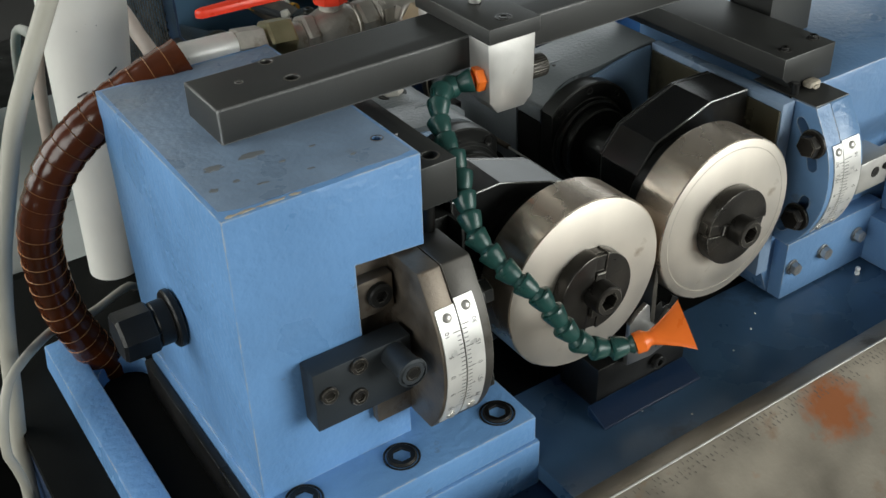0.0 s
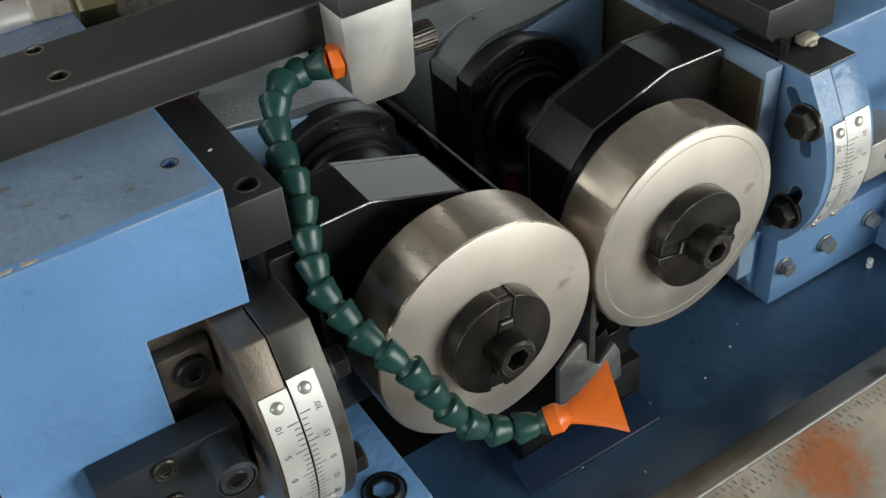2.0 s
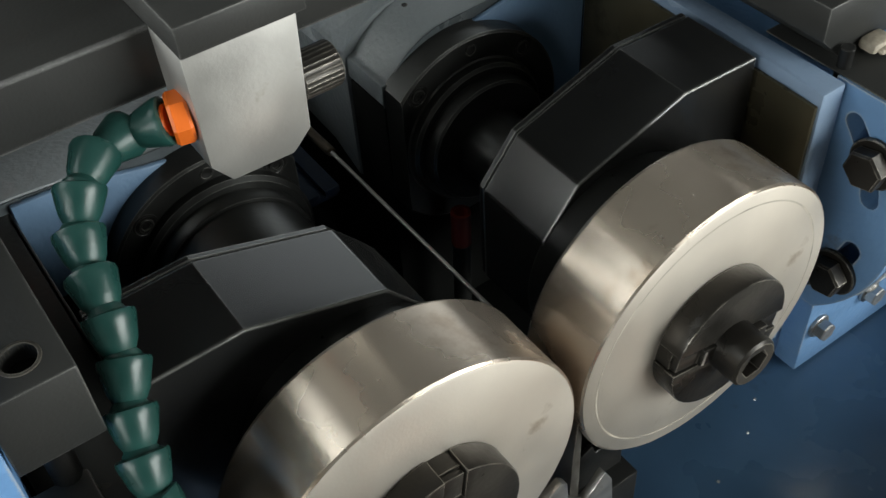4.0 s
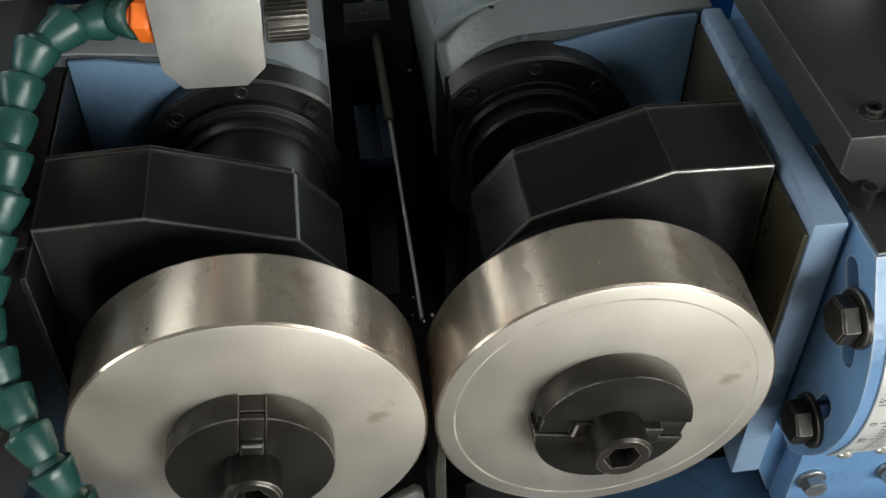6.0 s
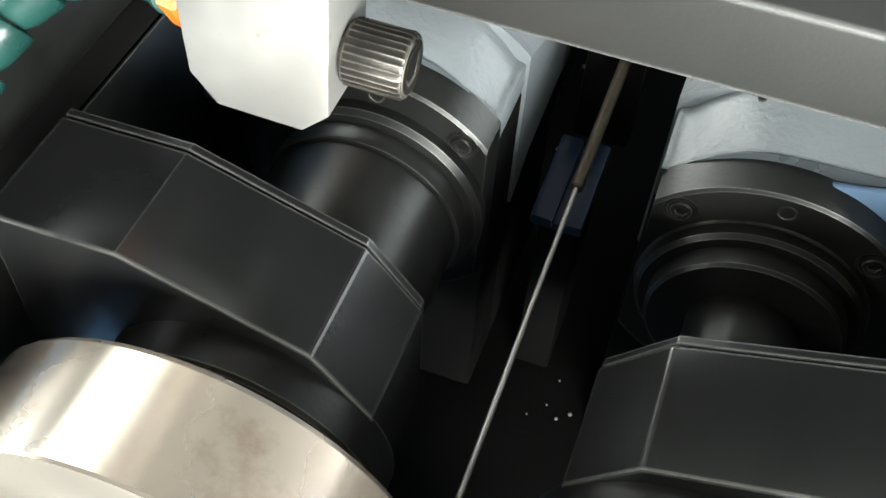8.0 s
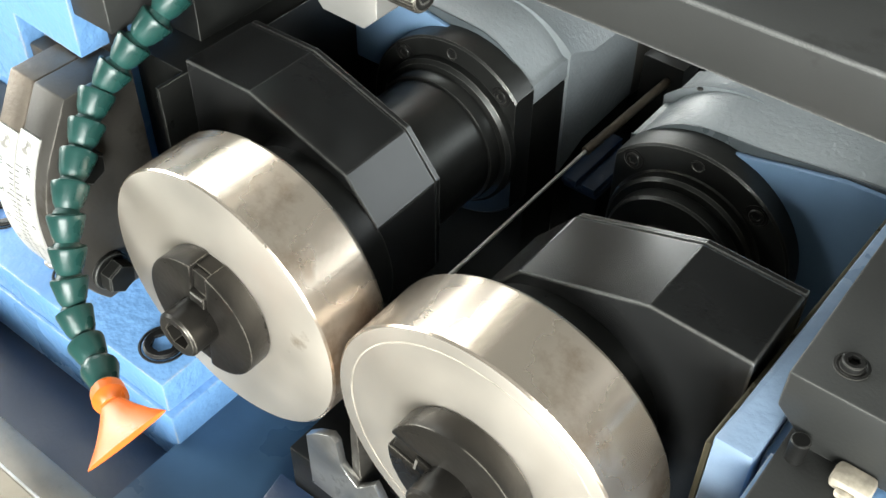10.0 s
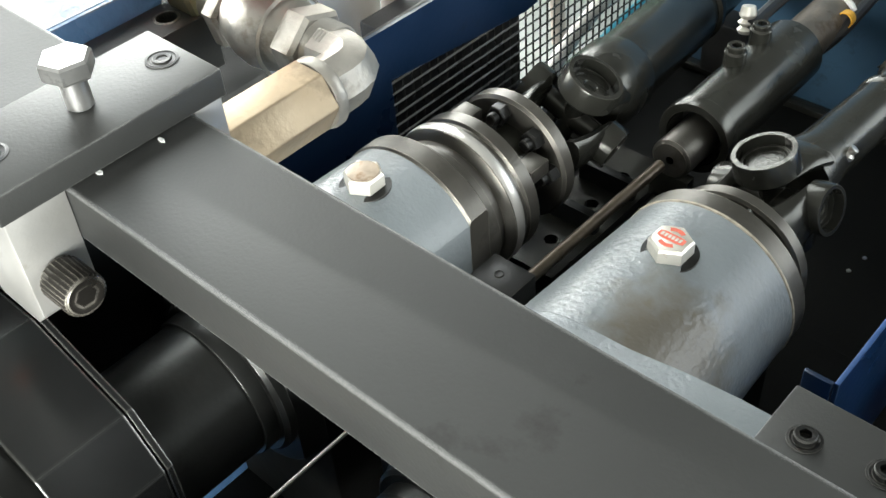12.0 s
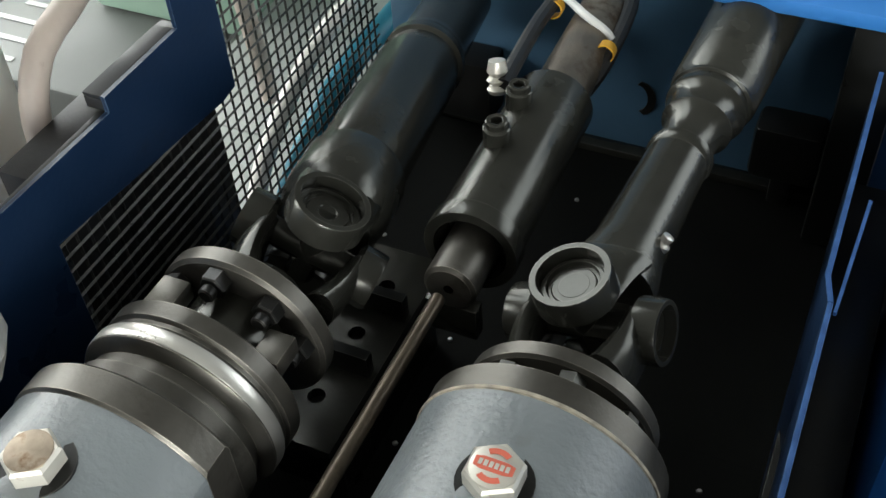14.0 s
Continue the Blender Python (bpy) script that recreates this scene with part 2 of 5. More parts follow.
HUB = material("dark_brown_black_steel", (0.036, 0.033, 0.029), 0.34, 0.6, 0.3, 22, 0.15, 300, (0.014, 0.012, 0.010), 0.4, 14, edge=(0.40, 0.37, 0.32), edge_r=0.0011, edge_cover=0.40)
PIT = material("matte_near_black", (0.0075, 0.0078, 0.0072), 0.7, 0, 0.3, 18, 0.2, 200, spec=0.08)
STEPLINE = material("faint_face_ring", (0.50, 0.455, 0.385), 0.5, 0.3, 0.3, 60)
FILM = material("dark_grey_paint", (0.075, 0.088, 0.095), 0.34, 0, 0.3, 20, 0.5, 200, (0.18, 0.20, 0.21), 0.25, 40)
RODB = material("browned_steel_rod", (0.10, 0.080, 0.058), 0.38, 0.6, 0.35, 40, 0.1, 400, (0.05, 0.035, 0.022), 0.5, 40)
BAR2 = material("dark_grey_rail_steel", (0.046, 0.047, 0.045), 0.48, 0.4, 0.15, 8, 0.12, 600, (0.026, 0.025, 0.023), 0.25, 14, rvar=0.06, edge=(0.20, 0.20, 0.19), edge_r=0.0014, edge_cover=0.36)
SCUFF = material("dull_scuff", (0.13, 0.118, 0.10), 0.55, 0.2)
MESHW = material("worn_black_wire", (0.085, 0.085, 0.08), 0.35, 0.6, 0.3, 60)
FLANGE = material("oily_turned_black_steel", (0.040, 0.041, 0.039), 0.36, 0.7, 0.25, 24, 0.12, 300, (0.018, 0.016, 0.013), 0.4, 18, rvar=0.08, edge=(0.17, 0.17, 0.16), edge_r=0.0010, edge_cover=0.34)
LINER = material("oily_olive_brown_steel", (0.085, 0.075, 0.048), 0.30, 0.6, 0.3, 12, 0.08, 400, (0.02, 0.018, 0.014), 0.45, 14)
GREYBLUE = material("dusty_oiled_blue_paint_with_sheen", (0.205, 0.285, 0.40), 0.34, 0, 0.16, 16, 0.5, 180, (0.14, 0.17, 0.21), 0.35, 26, wave=1.6, wave_scale=80)
SECTOR = material("oil_browned_steel_sector", (0.085, 0.079, 0.070), 0.50, 0.5, 0.25, 22, 0.15, 350, (0.040, 0.032, 0.024), 0.5, 18, edge=(0.30, 0.28, 0.25), edge_r=0.0012, edge_cover=0.30)
TABLE = material("dull_grey_white_paint", (0.14, 0.145, 0.138), 0.55, 0, 0.12, 9, 0.1, 100, (0.10, 0.10, 0.09), 0.35, 14)
PINK = material("dusty_cream_hose", (0.52, 0.44, 0.38), 0.5, 0, 0.12, 30, 0.05, 200, (0.28, 0.2, 0.15), 0.35, 24)

# ---------- shape helpers ----------
ORIGIN = {}
AX = {"x": 0, "y": 1, "z": 2}
OFF = Vector((0, 0, 0))


def set_off(x, y, z):
    """Sets where the next group of things stands, against the drawing it is built from."""
    OFF[:] = (x, y, z)



def thing(name, label, category, at=(0, 0, 0), group="", kind=""):
    ob = new(name)
    ob.location = Vector(at) + OFF
    ob.empty_display_size = 0.02
    ORIGIN[ob.name] = Vector(at) + OFF
    return tagged(ob, label, category, group, kind)


def part(name, bm, mat, parent=None, label="", category="", group="", kind="", smooth=True, angle=35):
    """Links a bmesh in world metres as one mesh object, its origin at its middle."""
    vs = [v.co for v in bm.verts]
    lo = Vector([min(v[i] for v in vs) for i in range(3)])
    hi = Vector([max(v[i] for v in vs) for i in range(3)])
    c = (lo + hi) / 2
    bmesh.ops.translate(bm, verts=bm.verts, vec=-c)
    c = c + OFF
    bmesh.ops.recalc_face_normals(bm, faces=bm.faces)
    me = bpy.data.meshes.new(name)
    if smooth:
        for f in bm.faces:
            f.smooth = True
        for e in bm.edges:
            if len(e.link_faces) == 2 and e.calc_face_angle(0) > radians(angle):
                e.smooth = False
    bm.to_mesh(me)
    bm.free()
    mats = mat if isinstance(mat, (list, tuple)) else [mat]
    for m in mats:
        me.materials.append(m)
    ob = new(name, me)
    if parent is not None:
        ob.parent = parent
        ob.location = c - ORIGIN[parent.name]
    else:
        ob.location = c
    ORIGIN[ob.name] = c
    return tagged(ob, label, category, group, kind)


def bevel(bm, w, seg=2, angle=30):
    if w <= 0:
        return bm
    es = [e for e in bm.edges if len(e.link_faces) == 2 and e.calc_face_angle(0) > radians(angle)]
    bmesh.ops.bevel(bm, geom=es, offset=w, segments=seg, profile=0.5, affect="EDGES", clamp_overlap=True)
    return bm


def box(x0, x1, y0, y1, z0, z1, bev=0.001, seg=2):
    bm = bmesh.new()
    bmesh.ops.create_cube(bm, size=1)
    for v in bm.verts:
        v.co = Vector((x0 + (v.co.x + 0.5) * (x1 - x0), y0 + (v.co.y + 0.5) * (y1 - y0), z0 + (v.co.z + 0.5) * (z1 - z0)))
    return bevel(bm, bev, seg)


def prism(outline, axis, lo, hi, bev=0.0, seg=2):
    """A flat outline drawn out along an axis. Outline pairs: (y, z) for x, (x, z) for y, (x, y) for z."""
    bm = bmesh.new()
    k = AX[axis]

    def put(p, h):
        q = list(p)
        q.insert(k, h)
        return bm.verts.new(q)
    a = [put(p, lo) for p in outline]
    b = [put(p, hi) for p in outline]
    bm.faces.new(a)
    bm.faces.new(b[::-1])
    n = len(outline)
    for i in range(n):
        bm.faces.new((a[i], b[i], b[(i + 1) % n], a[(i + 1) % n]))
    bmesh.ops.recalc_face_normals(bm, faces=bm.faces)
    return bevel(bm, bev, seg)


def basis(d):
    d = Vector(d).normalized()
    return d.to_track_quat("Z", "Y").to_matrix()


def lathe(profile, p0, d, seg=40, closed=False, bm=None):
    """A profile of (radius, distance along d) turned round the axis through p0. Radius 0 closes an end."""
    bm = bm or bmesh.new()
    m, p0 = basis(d), Vector(p0)
    rings = []
    for r, h in profile:
        if r <= 1e-6:
            rings.append([bm.verts.new(p0 + m @ Vector((0, 0, h)))])
        else:
            rings.append([bm.verts.new(p0 + m @ Vector((r * math.cos(2 * math.pi * i / seg), r * math.sin(2 * math.pi * i / seg), h))) for i in range(seg)])
    pairs = list(zip(rings, rings[1:])) + ([(rings[-1], rings[0])] if closed else [])
    for a, b in pairs:
        for i in range(seg):
            j = (i + 1) % seg
            if len(a) == 1 and len(b) == 1:
                continue
            if len(a) == 1:
                bm.faces.new((a[0], b[j], b[i]))
            elif len(b) == 1:
                bm.faces.new((a[i], a[j], b[0]))
            else:
                bm.faces.new((a[i], a[j], b[j], b[i]))
    return bm


def cyl(p0, p1, r, seg=32, bev=0.0008, r1=None):
    p0, p1 = Vector(p0), Vector(p1)
    h = (p1 - p0).length
    r1 = r if r1 is None else r1
    b = min(bev, h / 3, r / 3)
    return lathe([(0, 0), (r - b, 0), (r, b), (r1, h - b), (r1 - b, h), (0, h)], p0, p1 - p0, seg)


def hexagon(p0, p1, r, turn=0.0, bev=0.0006):
    """A hexagonal prism with softly chamfered ends."""
    p0, p1 = Vector(p0), Vector(p1)
    h, m = (p1 - p0).length, basis(p1 - p0)
    bm = bmesh.new()
    rings = []
    for k, z in ((0.9, 0), (1, 0.12 * r), (1, h - 0.12 * r), (0.9, h)):
        rings.append([bm.verts.new(p0 + m @ Vector((k * r * math.cos(i * math.pi / 3 + turn), k * r * math.sin(i * math.pi / 3 + turn), z))) for i in range(6)])
    for a, b in zip(rings, rings[1:]):
        for i in range(6):
            bm.faces.new((a[i], a[(i + 1) % 6], b[(i + 1) % 6], b[i]))
    bm.faces.new(rings[0][::-1])
    bm.faces.new(rings[-1])
    return bm


def socket_screw(p0, d, r, h, hole=0.5, turn=0.0):
    """A cap screw's head from its seat p0 along d, with a hexagon socket."""
    m, p0 = basis(d), Vector(p0)
    bm = bmesh.new()
    seg, rings = 24, []
    for rr, z in ((r, 0), (r, h - 0.1 * r), (0.9 * r, h), (hole * r * 1.12, h)):
        rings.append([bm.verts.new(p0 + m @ Vector((rr * math.cos(2 * math.pi * i / seg), rr * math.sin(2 * math.pi * i / seg), z))) for i in range(seg)])

    def hx(a):
        s = (a + turn) % (math.pi / 3) - math.pi / 6
        return hole * r * math.cos(math.pi / 6) / math.cos(s)
    for z in (h - 0.03 * r, h - 0.75 * h):
        rings.append([bm.verts.new(p0 + m @ Vector((hx(2 * math.pi * i / seg) * math.cos(2 * math.pi * i / seg), hx(2 * math.pi * i / seg) * math.sin(2 * math.pi * i / seg), z))) for i in range(seg)])
    for a, b in zip(rings, rings[1:]):
        for i in range(seg):
            bm.faces.new((a[i], a[(i + 1) % seg], b[(i + 1) % seg], b[i]))
    bm.faces.new(rings[0][::-1])
    bm.faces.new(rings[-1])
    return bm


def smooth_path(points, step):
    """A Catmull-Rom line through the points, in even steps."""
    ps = [Vector(p) for p in points]
    ps = [ps[0] * 2 - ps[1]] + ps + [ps[-1] * 2 - ps[-2]]
    dense = []
    for i in range(1, len(ps) - 2):
        a, b, c, d = ps[i - 1:i + 3]
        for k in range(24):
            u = k / 24
            dense.append(0.5 * ((2 * b) + (c - a) * u + (2 * a - 5 * b + 4 * c - d) * u * u + (3 * b - a - 3 * c + d) * u ** 3))
    dense.append(ps[-2])
    out, left = [dense[0]], step
    for a, b in zip(dense, dense[1:]):
        seg = (b - a).length
        pos = 0.0
        while seg - pos >= left:
            pos += left
            out.append(a.lerp(b, pos / seg))
            left = step
        left -= seg - pos
    return out


def tube(points, r, seg=12, step=0.012, radii=None):
    """A round tube along a smooth line; radii(k) may vary its radius from ring to ring."""
    ps = smooth_path(points, step)
    bm = bmesh.new()
    up, rings = None, []
    for i, p in enumerate(ps):
        d = (ps[min(i + 1, len(ps) - 1)] - ps[max(i - 1, 0)]).normalized()
        if up is None:
            up = d.orthogonal().normalized()
        up = (up - d * up.dot(d)).normalized()
        side = d.cross(up)
        rr = radii(i) if radii else r
        rings.append([bm.verts.new(p + rr * (math.cos(2 * math.pi * k / seg) * up + math.sin(2 * math.pi * k / seg) * side)) for k in range(seg)])
    for a, b in zip(rings, rings[1:]):
        for k in range(seg):
            bm.faces.new((a[k], a[(k + 1) % seg], b[(k + 1) % seg], b[k]))
    bm.faces.new(rings[0][::-1])
    bm.faces.new(rings[-1])
    return bm


def joined(*bms):
    """Several pieces of one part in one bmesh."""
    out = bms[0]
    for b in bms[1:]:
        me = bpy.data.meshes.new("tmp")
        b.to_mesh(me)
        b.free()
        out.from_mesh(me)
        bpy.data.meshes.remove(me)
    return out


def cut_out(bm, *cutters):
    """The first piece with the others cut out of it."""
    made = []
    for b in (bm, *cutters):
        bmesh.ops.recalc_face_normals(b, faces=b.faces)
        me = bpy.data.meshes.new("tmp")
        b.to_mesh(me)
        b.free()
        made.append(new("tmp", me))
    for c in made[1:]:
        mod = made[0].modifiers.new("cut", "BOOLEAN")
        mod.operation, mod.solver, mod.object = "DIFFERENCE", "EXACT", c
    me = bpy.data.meshes.new_from_object(made[0].evaluated_get(bpy.context.evaluated_depsgraph_get()))
    out = bmesh.new()
    out.from_mesh(me)
    for o in made:
        old = o.data
        bpy.data.objects.remove(o)
        bpy.data.meshes.remove(old)
    bpy.data.meshes.remove(me)
    return out


def outline_arc(cx, cy, r, a0, a1, n):
    return [(cx + r * math.cos(radians(a0 + (a1 - a0) * i / n)), cy + r * math.sin(radians(a0 + (a1 - a0) * i / n))) for i in range(n + 1)]


# ---------- the hall round the machine ----------
FLOOR = -1.0
part("floor", box(-4.5, 4.5, -4, 5, FLOOR - 0.1, FLOOR, 0), CONC, None, "oil-stained grey concrete workshop floor", "floor", kind="structure")
part("ceiling", box(-4.5, 4.5, -4, 5, 3.1, 3.2, 0), WALL, None, "pale plastered workshop ceiling", "ceiling", kind="structure")
part("wall_north", box(-4.5, 4.5, 5, 5.1, FLOOR, 3.1, 0), WALL, None, "pale plastered workshop wall", "wall", kind="structure")
part("wall_south", box(-4.5, 4.5, -4.1, -4, FLOOR, 3.1, 0), WALL, None, "pale plastered workshop wall", "wall", kind="structure")
part("wall_west", box(-4.6, -4.5, -4, 5, FLOOR, 3.1, 0), WALL, None, "pale plastered workshop wall", "wall", kind="structure")
part("wall_east", box(4.5, 4.6, -4, 5, FLOOR, 3.1, 0), WALL, None, "pale plastered workshop wall", "wall", kind="structure")

H = 0.0885
SLOPE = 0.0


def axis_z(y):
    """Height of the spindle axes."""
    return SLOPE * max(0.0, y - 0.03)


def turned(profile, x, y0, seg=56):
    """A turned piece on a spindle axis: pairs of (radius, distance behind y0)."""
    return lathe(profile, (x, y0, axis_z(y0)), (0, 1, SLOPE), seg)


def cut_flat(bm, x, s):
    """Cuts away what lies past the plane x, on the side towards the middle of the machine, and closes the cut."""
    r = bmesh.ops.bisect_plane(bm, geom=bm.verts[:] + bm.edges[:] + bm.faces[:], plane_co=(x, 0, 0), plane_no=(s, 0, 0), clear_outer=True)
    es = [e for e in r["geom_cut"] if isinstance(e, bmesh.types.BMEdge)]
    bmesh.ops.holes_fill(bm, edges=es, sides=0)
    return bm


def plate_with_holes(outline, holes, axis, lo, hi, bev=0.0):
    """A flat plate of any outline with holes right through it."""
    bm = bmesh.new()
    k = AX[axis]
    edges = []
    for loop in [outline] + holes:
        vs = []
        for p in loop:
            q = list(p)
            q.insert(k, lo)
            vs.append(bm.verts.new(q))
        edges += [bm.edges.new((vs[i], vs[(i + 1) % len(vs)])) for i in range(len(vs))]
    bmesh.ops.triangle_fill(bm, use_beauty=True, use_dissolve=False, edges=edges)
    bmesh.ops.recalc_face_normals(bm, faces=bm.faces)
    d = [0, 0, 0]
    d[k] = hi - lo
    ex = bmesh.ops.extrude_face_region(bm, geom=bm.faces[:])
    bmesh.ops.translate(bm, verts=[v for v in ex["geom"] if isinstance(v, bmesh.types.BMVert)], vec=d)
    bmesh.ops.recalc_face_normals(bm, faces=bm.faces)
    return bm


def ring_hole(p, d, r):
    """The rim of a counterbored hole and its dark bottom."""
    return lathe([(r * 1.2, 0), (r * 1.2, 0.0004), (r, 0.0006), (r * 0.93, 0.0003), (r * 0.9, 0.00025), (0, 0.00025)], p, d, 20)


def bored(bm, p, r, depth):
    """Bores a round hole down into a solid from its top at p."""
    p = Vector(p)
    return cut_out(bm, cyl(p - Vector((0, 0, depth)), p + Vector((0, 0, 0.01)), r, 24, 0))


def hole_rim(parent, p, r, name="hole_rim"):
    """The rubbed bright rim of a bored hole and the black of its bottom."""
    p = Vector(p)
    rim = part(name, lathe([(r, -0.003), (r, 0.0003), (r * 1.12, 0.0004), (r * 1.22, 0.0002), (r * 1.22, -0.0005)], p, (0, 0, 1), 28), STEELD, parent, "rubbed rim of a bored hole")
    part("hole_bottom", lathe([(r * 0.995, 0), (0, 0.0003)], p - Vector((0, 0, 0.008)), (0, 0, 1), 24), PIT, rim)
    return rim


def flat_patch(cx, cy, z, rx, ry, seed, n=18):
    """A thin ragged patch lying on a level surface."""
    rng = random.Random(seed)
    o = []
    for i in range(n):
        a = 2 * math.pi * i / n
        k = 0.62 + 0.5 * rng.random()
        o.append((cx + rx * k * math.cos(a), cy + ry * k * math.sin(a)))
    return prism(o, "z", z, z + 0.0005)


set_off(0.003, 0.006, -0.007)
# ---------- left head block ----------
HB = -0.108   # its foot
head = thing("head_block", "sky-blue cast head block, paint chipped along the top edge", "machine block", (-0.32, 0.2, HB))
block = prism([(-0.411, HB), (-0.241, HB), (-0.237, 0.174), (-0.406, 0.174)], "y", 0.065, 0.335)
recess = prism([(-0.303, -0.058), (-0.20, -0.058), (-0.20, 0.0885), (-0.239, 0.089), (-0.303, 0.094)], "y", 0.04, 0.0955)
foot = box(-0.262, -0.20, 0.04, 0.0955, HB - 0.02, -0.0575, 0)
part("body", bored(bevel(cut_out(block, recess, foot), 0.0022, 3), (-0.252, 0.106, 0.174), 0.0045, 0.012), BLUE, head)
# oil and dust on the top; the sky's grazing sheen is painted into its grey
TOP_FILM = [(-0.4015, 0.080), (-0.385, 0.074), (-0.352, 0.0735), (-0.318, 0.0715), (-0.284, 0.0725), (-0.255, 0.0705), (-0.2405, 0.0735), (-0.2405, 0.120), (-0.2402, 0.160), (-0.2402, 0.329), (-0.30, 0.3310), (-0.36, 0.330), (-0.4015, 0.3310), (-0.4022, 0.25), (-0.4018, 0.18), (-0.4022, 0.13)]
part("oil_haze", bored(prism(TOP_FILM, "z", 0.1741, 0.1744), (-0.252, 0.106, 0.1744), 0.0045, 0.004), GREYBLUE, head, "grey film of oil and dust, the grazing sheen painted in")
part("recess_plate", box(-0.302, -0.242, 0.080, 0.097, -0.056, 0.0905, 0.0008), WORN, head, "bare brown machined face in the block's recess")
part("lower_recess_plate", box(-0.300, -0.244, 0.0555, 0.0648, -0.070, -0.0365, 0.001), WORN, head, "bare brown machined foot of the recess")
part("recess_lug", box(-0.302, -0.268, 0.068, 0.081, 0.036, 0.072, 0.002), WORN, head, "worn bare metal lug")
part("recess_screw", socket_screw((-0.283, 0.068, 0.056), (0, -1, 0), 0.0115, 0.006, 0.5), BLACK, head)
part("base_flange", joined(box(-0.4125, -0.158, 0.012, 0.335, HB - 0.030, HB, 0.0025), box(-0.4125, -0.154, 0.010, 0.335, -0.20, HB - 0.0315, 0.0025)), BLUE, head, "sky-blue split base flange with deep screw pockets")
for x, y in ((-0.185, 0.037), (-0.287, 0.042), (-0.382, 0.048)):
    part("flange_screw", joined(lathe([(0.0172, -0.001), (0.0172, 0.0006), (0.0160, 0.0009), (0.0152, 0.0004), (0.0150, -0.001)], (x, y, HB), (0, 0, 1), 36), socket_screw((x, y, HB - 0.002), (0, 0, 1), 0.0140, 0.0050, 0.62)), BLACK, head, "black countersunk socket screw")
part("side_rail", bored(bored(box(-0.2365, -0.2025, 0.0665, 0.348, 0.119, 0.158, 0.001), (-0.218, 0.082, 0.158), 0.0068, 0.012), (-0.219, 0.325, 0.158), 0.0068, 0.012), BAR2, head, "dark steel rail along the block's inner side")
part("rail_support", box(-0.2364, -0.2050, 0.128, 0.340, 0.0817, 0.1188, 0.001), OILY, head, "oil-black packing under the rail")
for y in (0.082, 0.325):
    hole_rim(head, (-0.218 if y < 0.1 else -0.219, y, 0.158), 0.0068, "rail_hole")
part("rail_nick", flat_patch(-0.221, 0.128, 0.158, 0.0016, 0.0012, 5), WHITE, head, "small bright nick")
part("rail_stud", cyl((-0.222, 0.083, 0.085), (-0.222, 0.083, 0.12), 0.006, 16), BLACK, head)
hole_rim(head, (-0.252, 0.106, 0.1744), 0.0045, "tapped_hole")
for i, (x, y, rx, ry) in enumerate(((-0.346, 0.142, 0.015, 0.007), (-0.379, 0.140, 0.011, 0.007), (-0.392, 0.109, 0.005, 0.004), (-0.372, 0.112, 0.004, 0.003), (-0.357, 0.097, 0.007, 0.002),
                                   (-0.33, 0.118, 0.004, 0.002), (-0.300, 0.126, 0.004, 0.002), (-0.318, 0.095, 0.005, 0.002), (-0.28, 0.095, 0.004, 0.002))):
    part("paint_stain", flat_patch(x, y, 0.1745, rx * 0.75, ry * 0.7, i), OILST, head, "grey-brown oil stain")
for i, (x, rx) in enumerate(((-0.364, 0.012), (-0.384, 0.009), (-0.345, 0.006), (-0.397, 0.005))):
    part("paint_chip", flat_patch(x, 0.0688, 0.1741, rx, 0.0019, 40 + i), CHIP, head, "chip in the paint showing filler")
side_bolt = thing("side_bolt", "large blackened flanged hex bolt in the head block's side", "bolt", (-0.41, 0.214, 0.0))
part("flange", cyl((-0.4105, 0.214, 0.0), (-0.418, 0.214, 0.0), 0.0275, 40, 0.0015), BLACK, side_bolt)
part("collar", cyl((-0.418, 0.214, 0.0), (-0.432, 0.214, 0.0), 0.021, 36, 0.001), BLACK, side_bolt)
part("hex_head", hexagon((-0.432, 0.214, 0.0), (-0.466, 0.214, 0.0), 0.0235, 0.2), BLACK, side_bolt)

# pin plate on the block's front
part("pocket_side", box(-0.2365, -0.188, 0.10, 0.2592, -0.187, 0.0815, 0.0010), OILY, head, "oil-black ledge beside the roll pocket")
part("pale_spot", flat_patch(-0.219, 0.142, 0.0815, 0.0032, 0.0024, 9), WHITE, head, "small pale drip")
pin = thing("pin_plate", "blackened steel plate with three socket screws and a pin", "plate", (-0.32, 0.05, -0.01))
part("plate", box(-0.3625, -0.270, 0.042, 0.0645, -0.036, 0.024, 0.0012), BLACK2, pin)
for x, z in ((-0.321, 0.016), (-0.350, -0.001), (-0.323, -0.016)):
    part("socket_screw", socket_screw((x, 0.042, z), (0, -1, 0), 0.0080, 0.0034, 0.58), HUB, pin)
part("pin", joined(cyl((-0.288, 0.043, 0.012), (-0.288, 0.010, 0.012), 0.0115, 36, 0.0012), lathe([(0.0118, 0), (0.0135, 0.0006), (0.0135, 0.0034), (0.0118, 0.004)], (-0.288, 0.0100, 0.012), (0, 1, 0), 36)), BLACK2, pin)
part("pin_socket", socket_screw((-0.288, 0.0102, 0.012), (0, -1, 0), 0.0075, 0.0008, 0.75), BLACK, pin)


# ---------- inclination sectors with their scales ----------
def sector_outline(cy, cz, r, z_top, z_low, back, inner=None):
    """Side view in (y, z): a flat back, a level top with a bevelled shoulder and a round front."""
    a_top = math.asin((z_top - 0.022 - cz) / r)
    a_low = math.asin((z_low - cz) / r)
    n = 22
    arc = [(cy - r * math.cos(a_low + (a_top - a_low) * i / n), cz + r * math.sin(a_low + (a_top - a_low) * i / n)) for i in range(n + 1)]
    return [(back, z_low)] + arc + [(arc[-1][0] + 0.013, z_top), (back, z_top)]


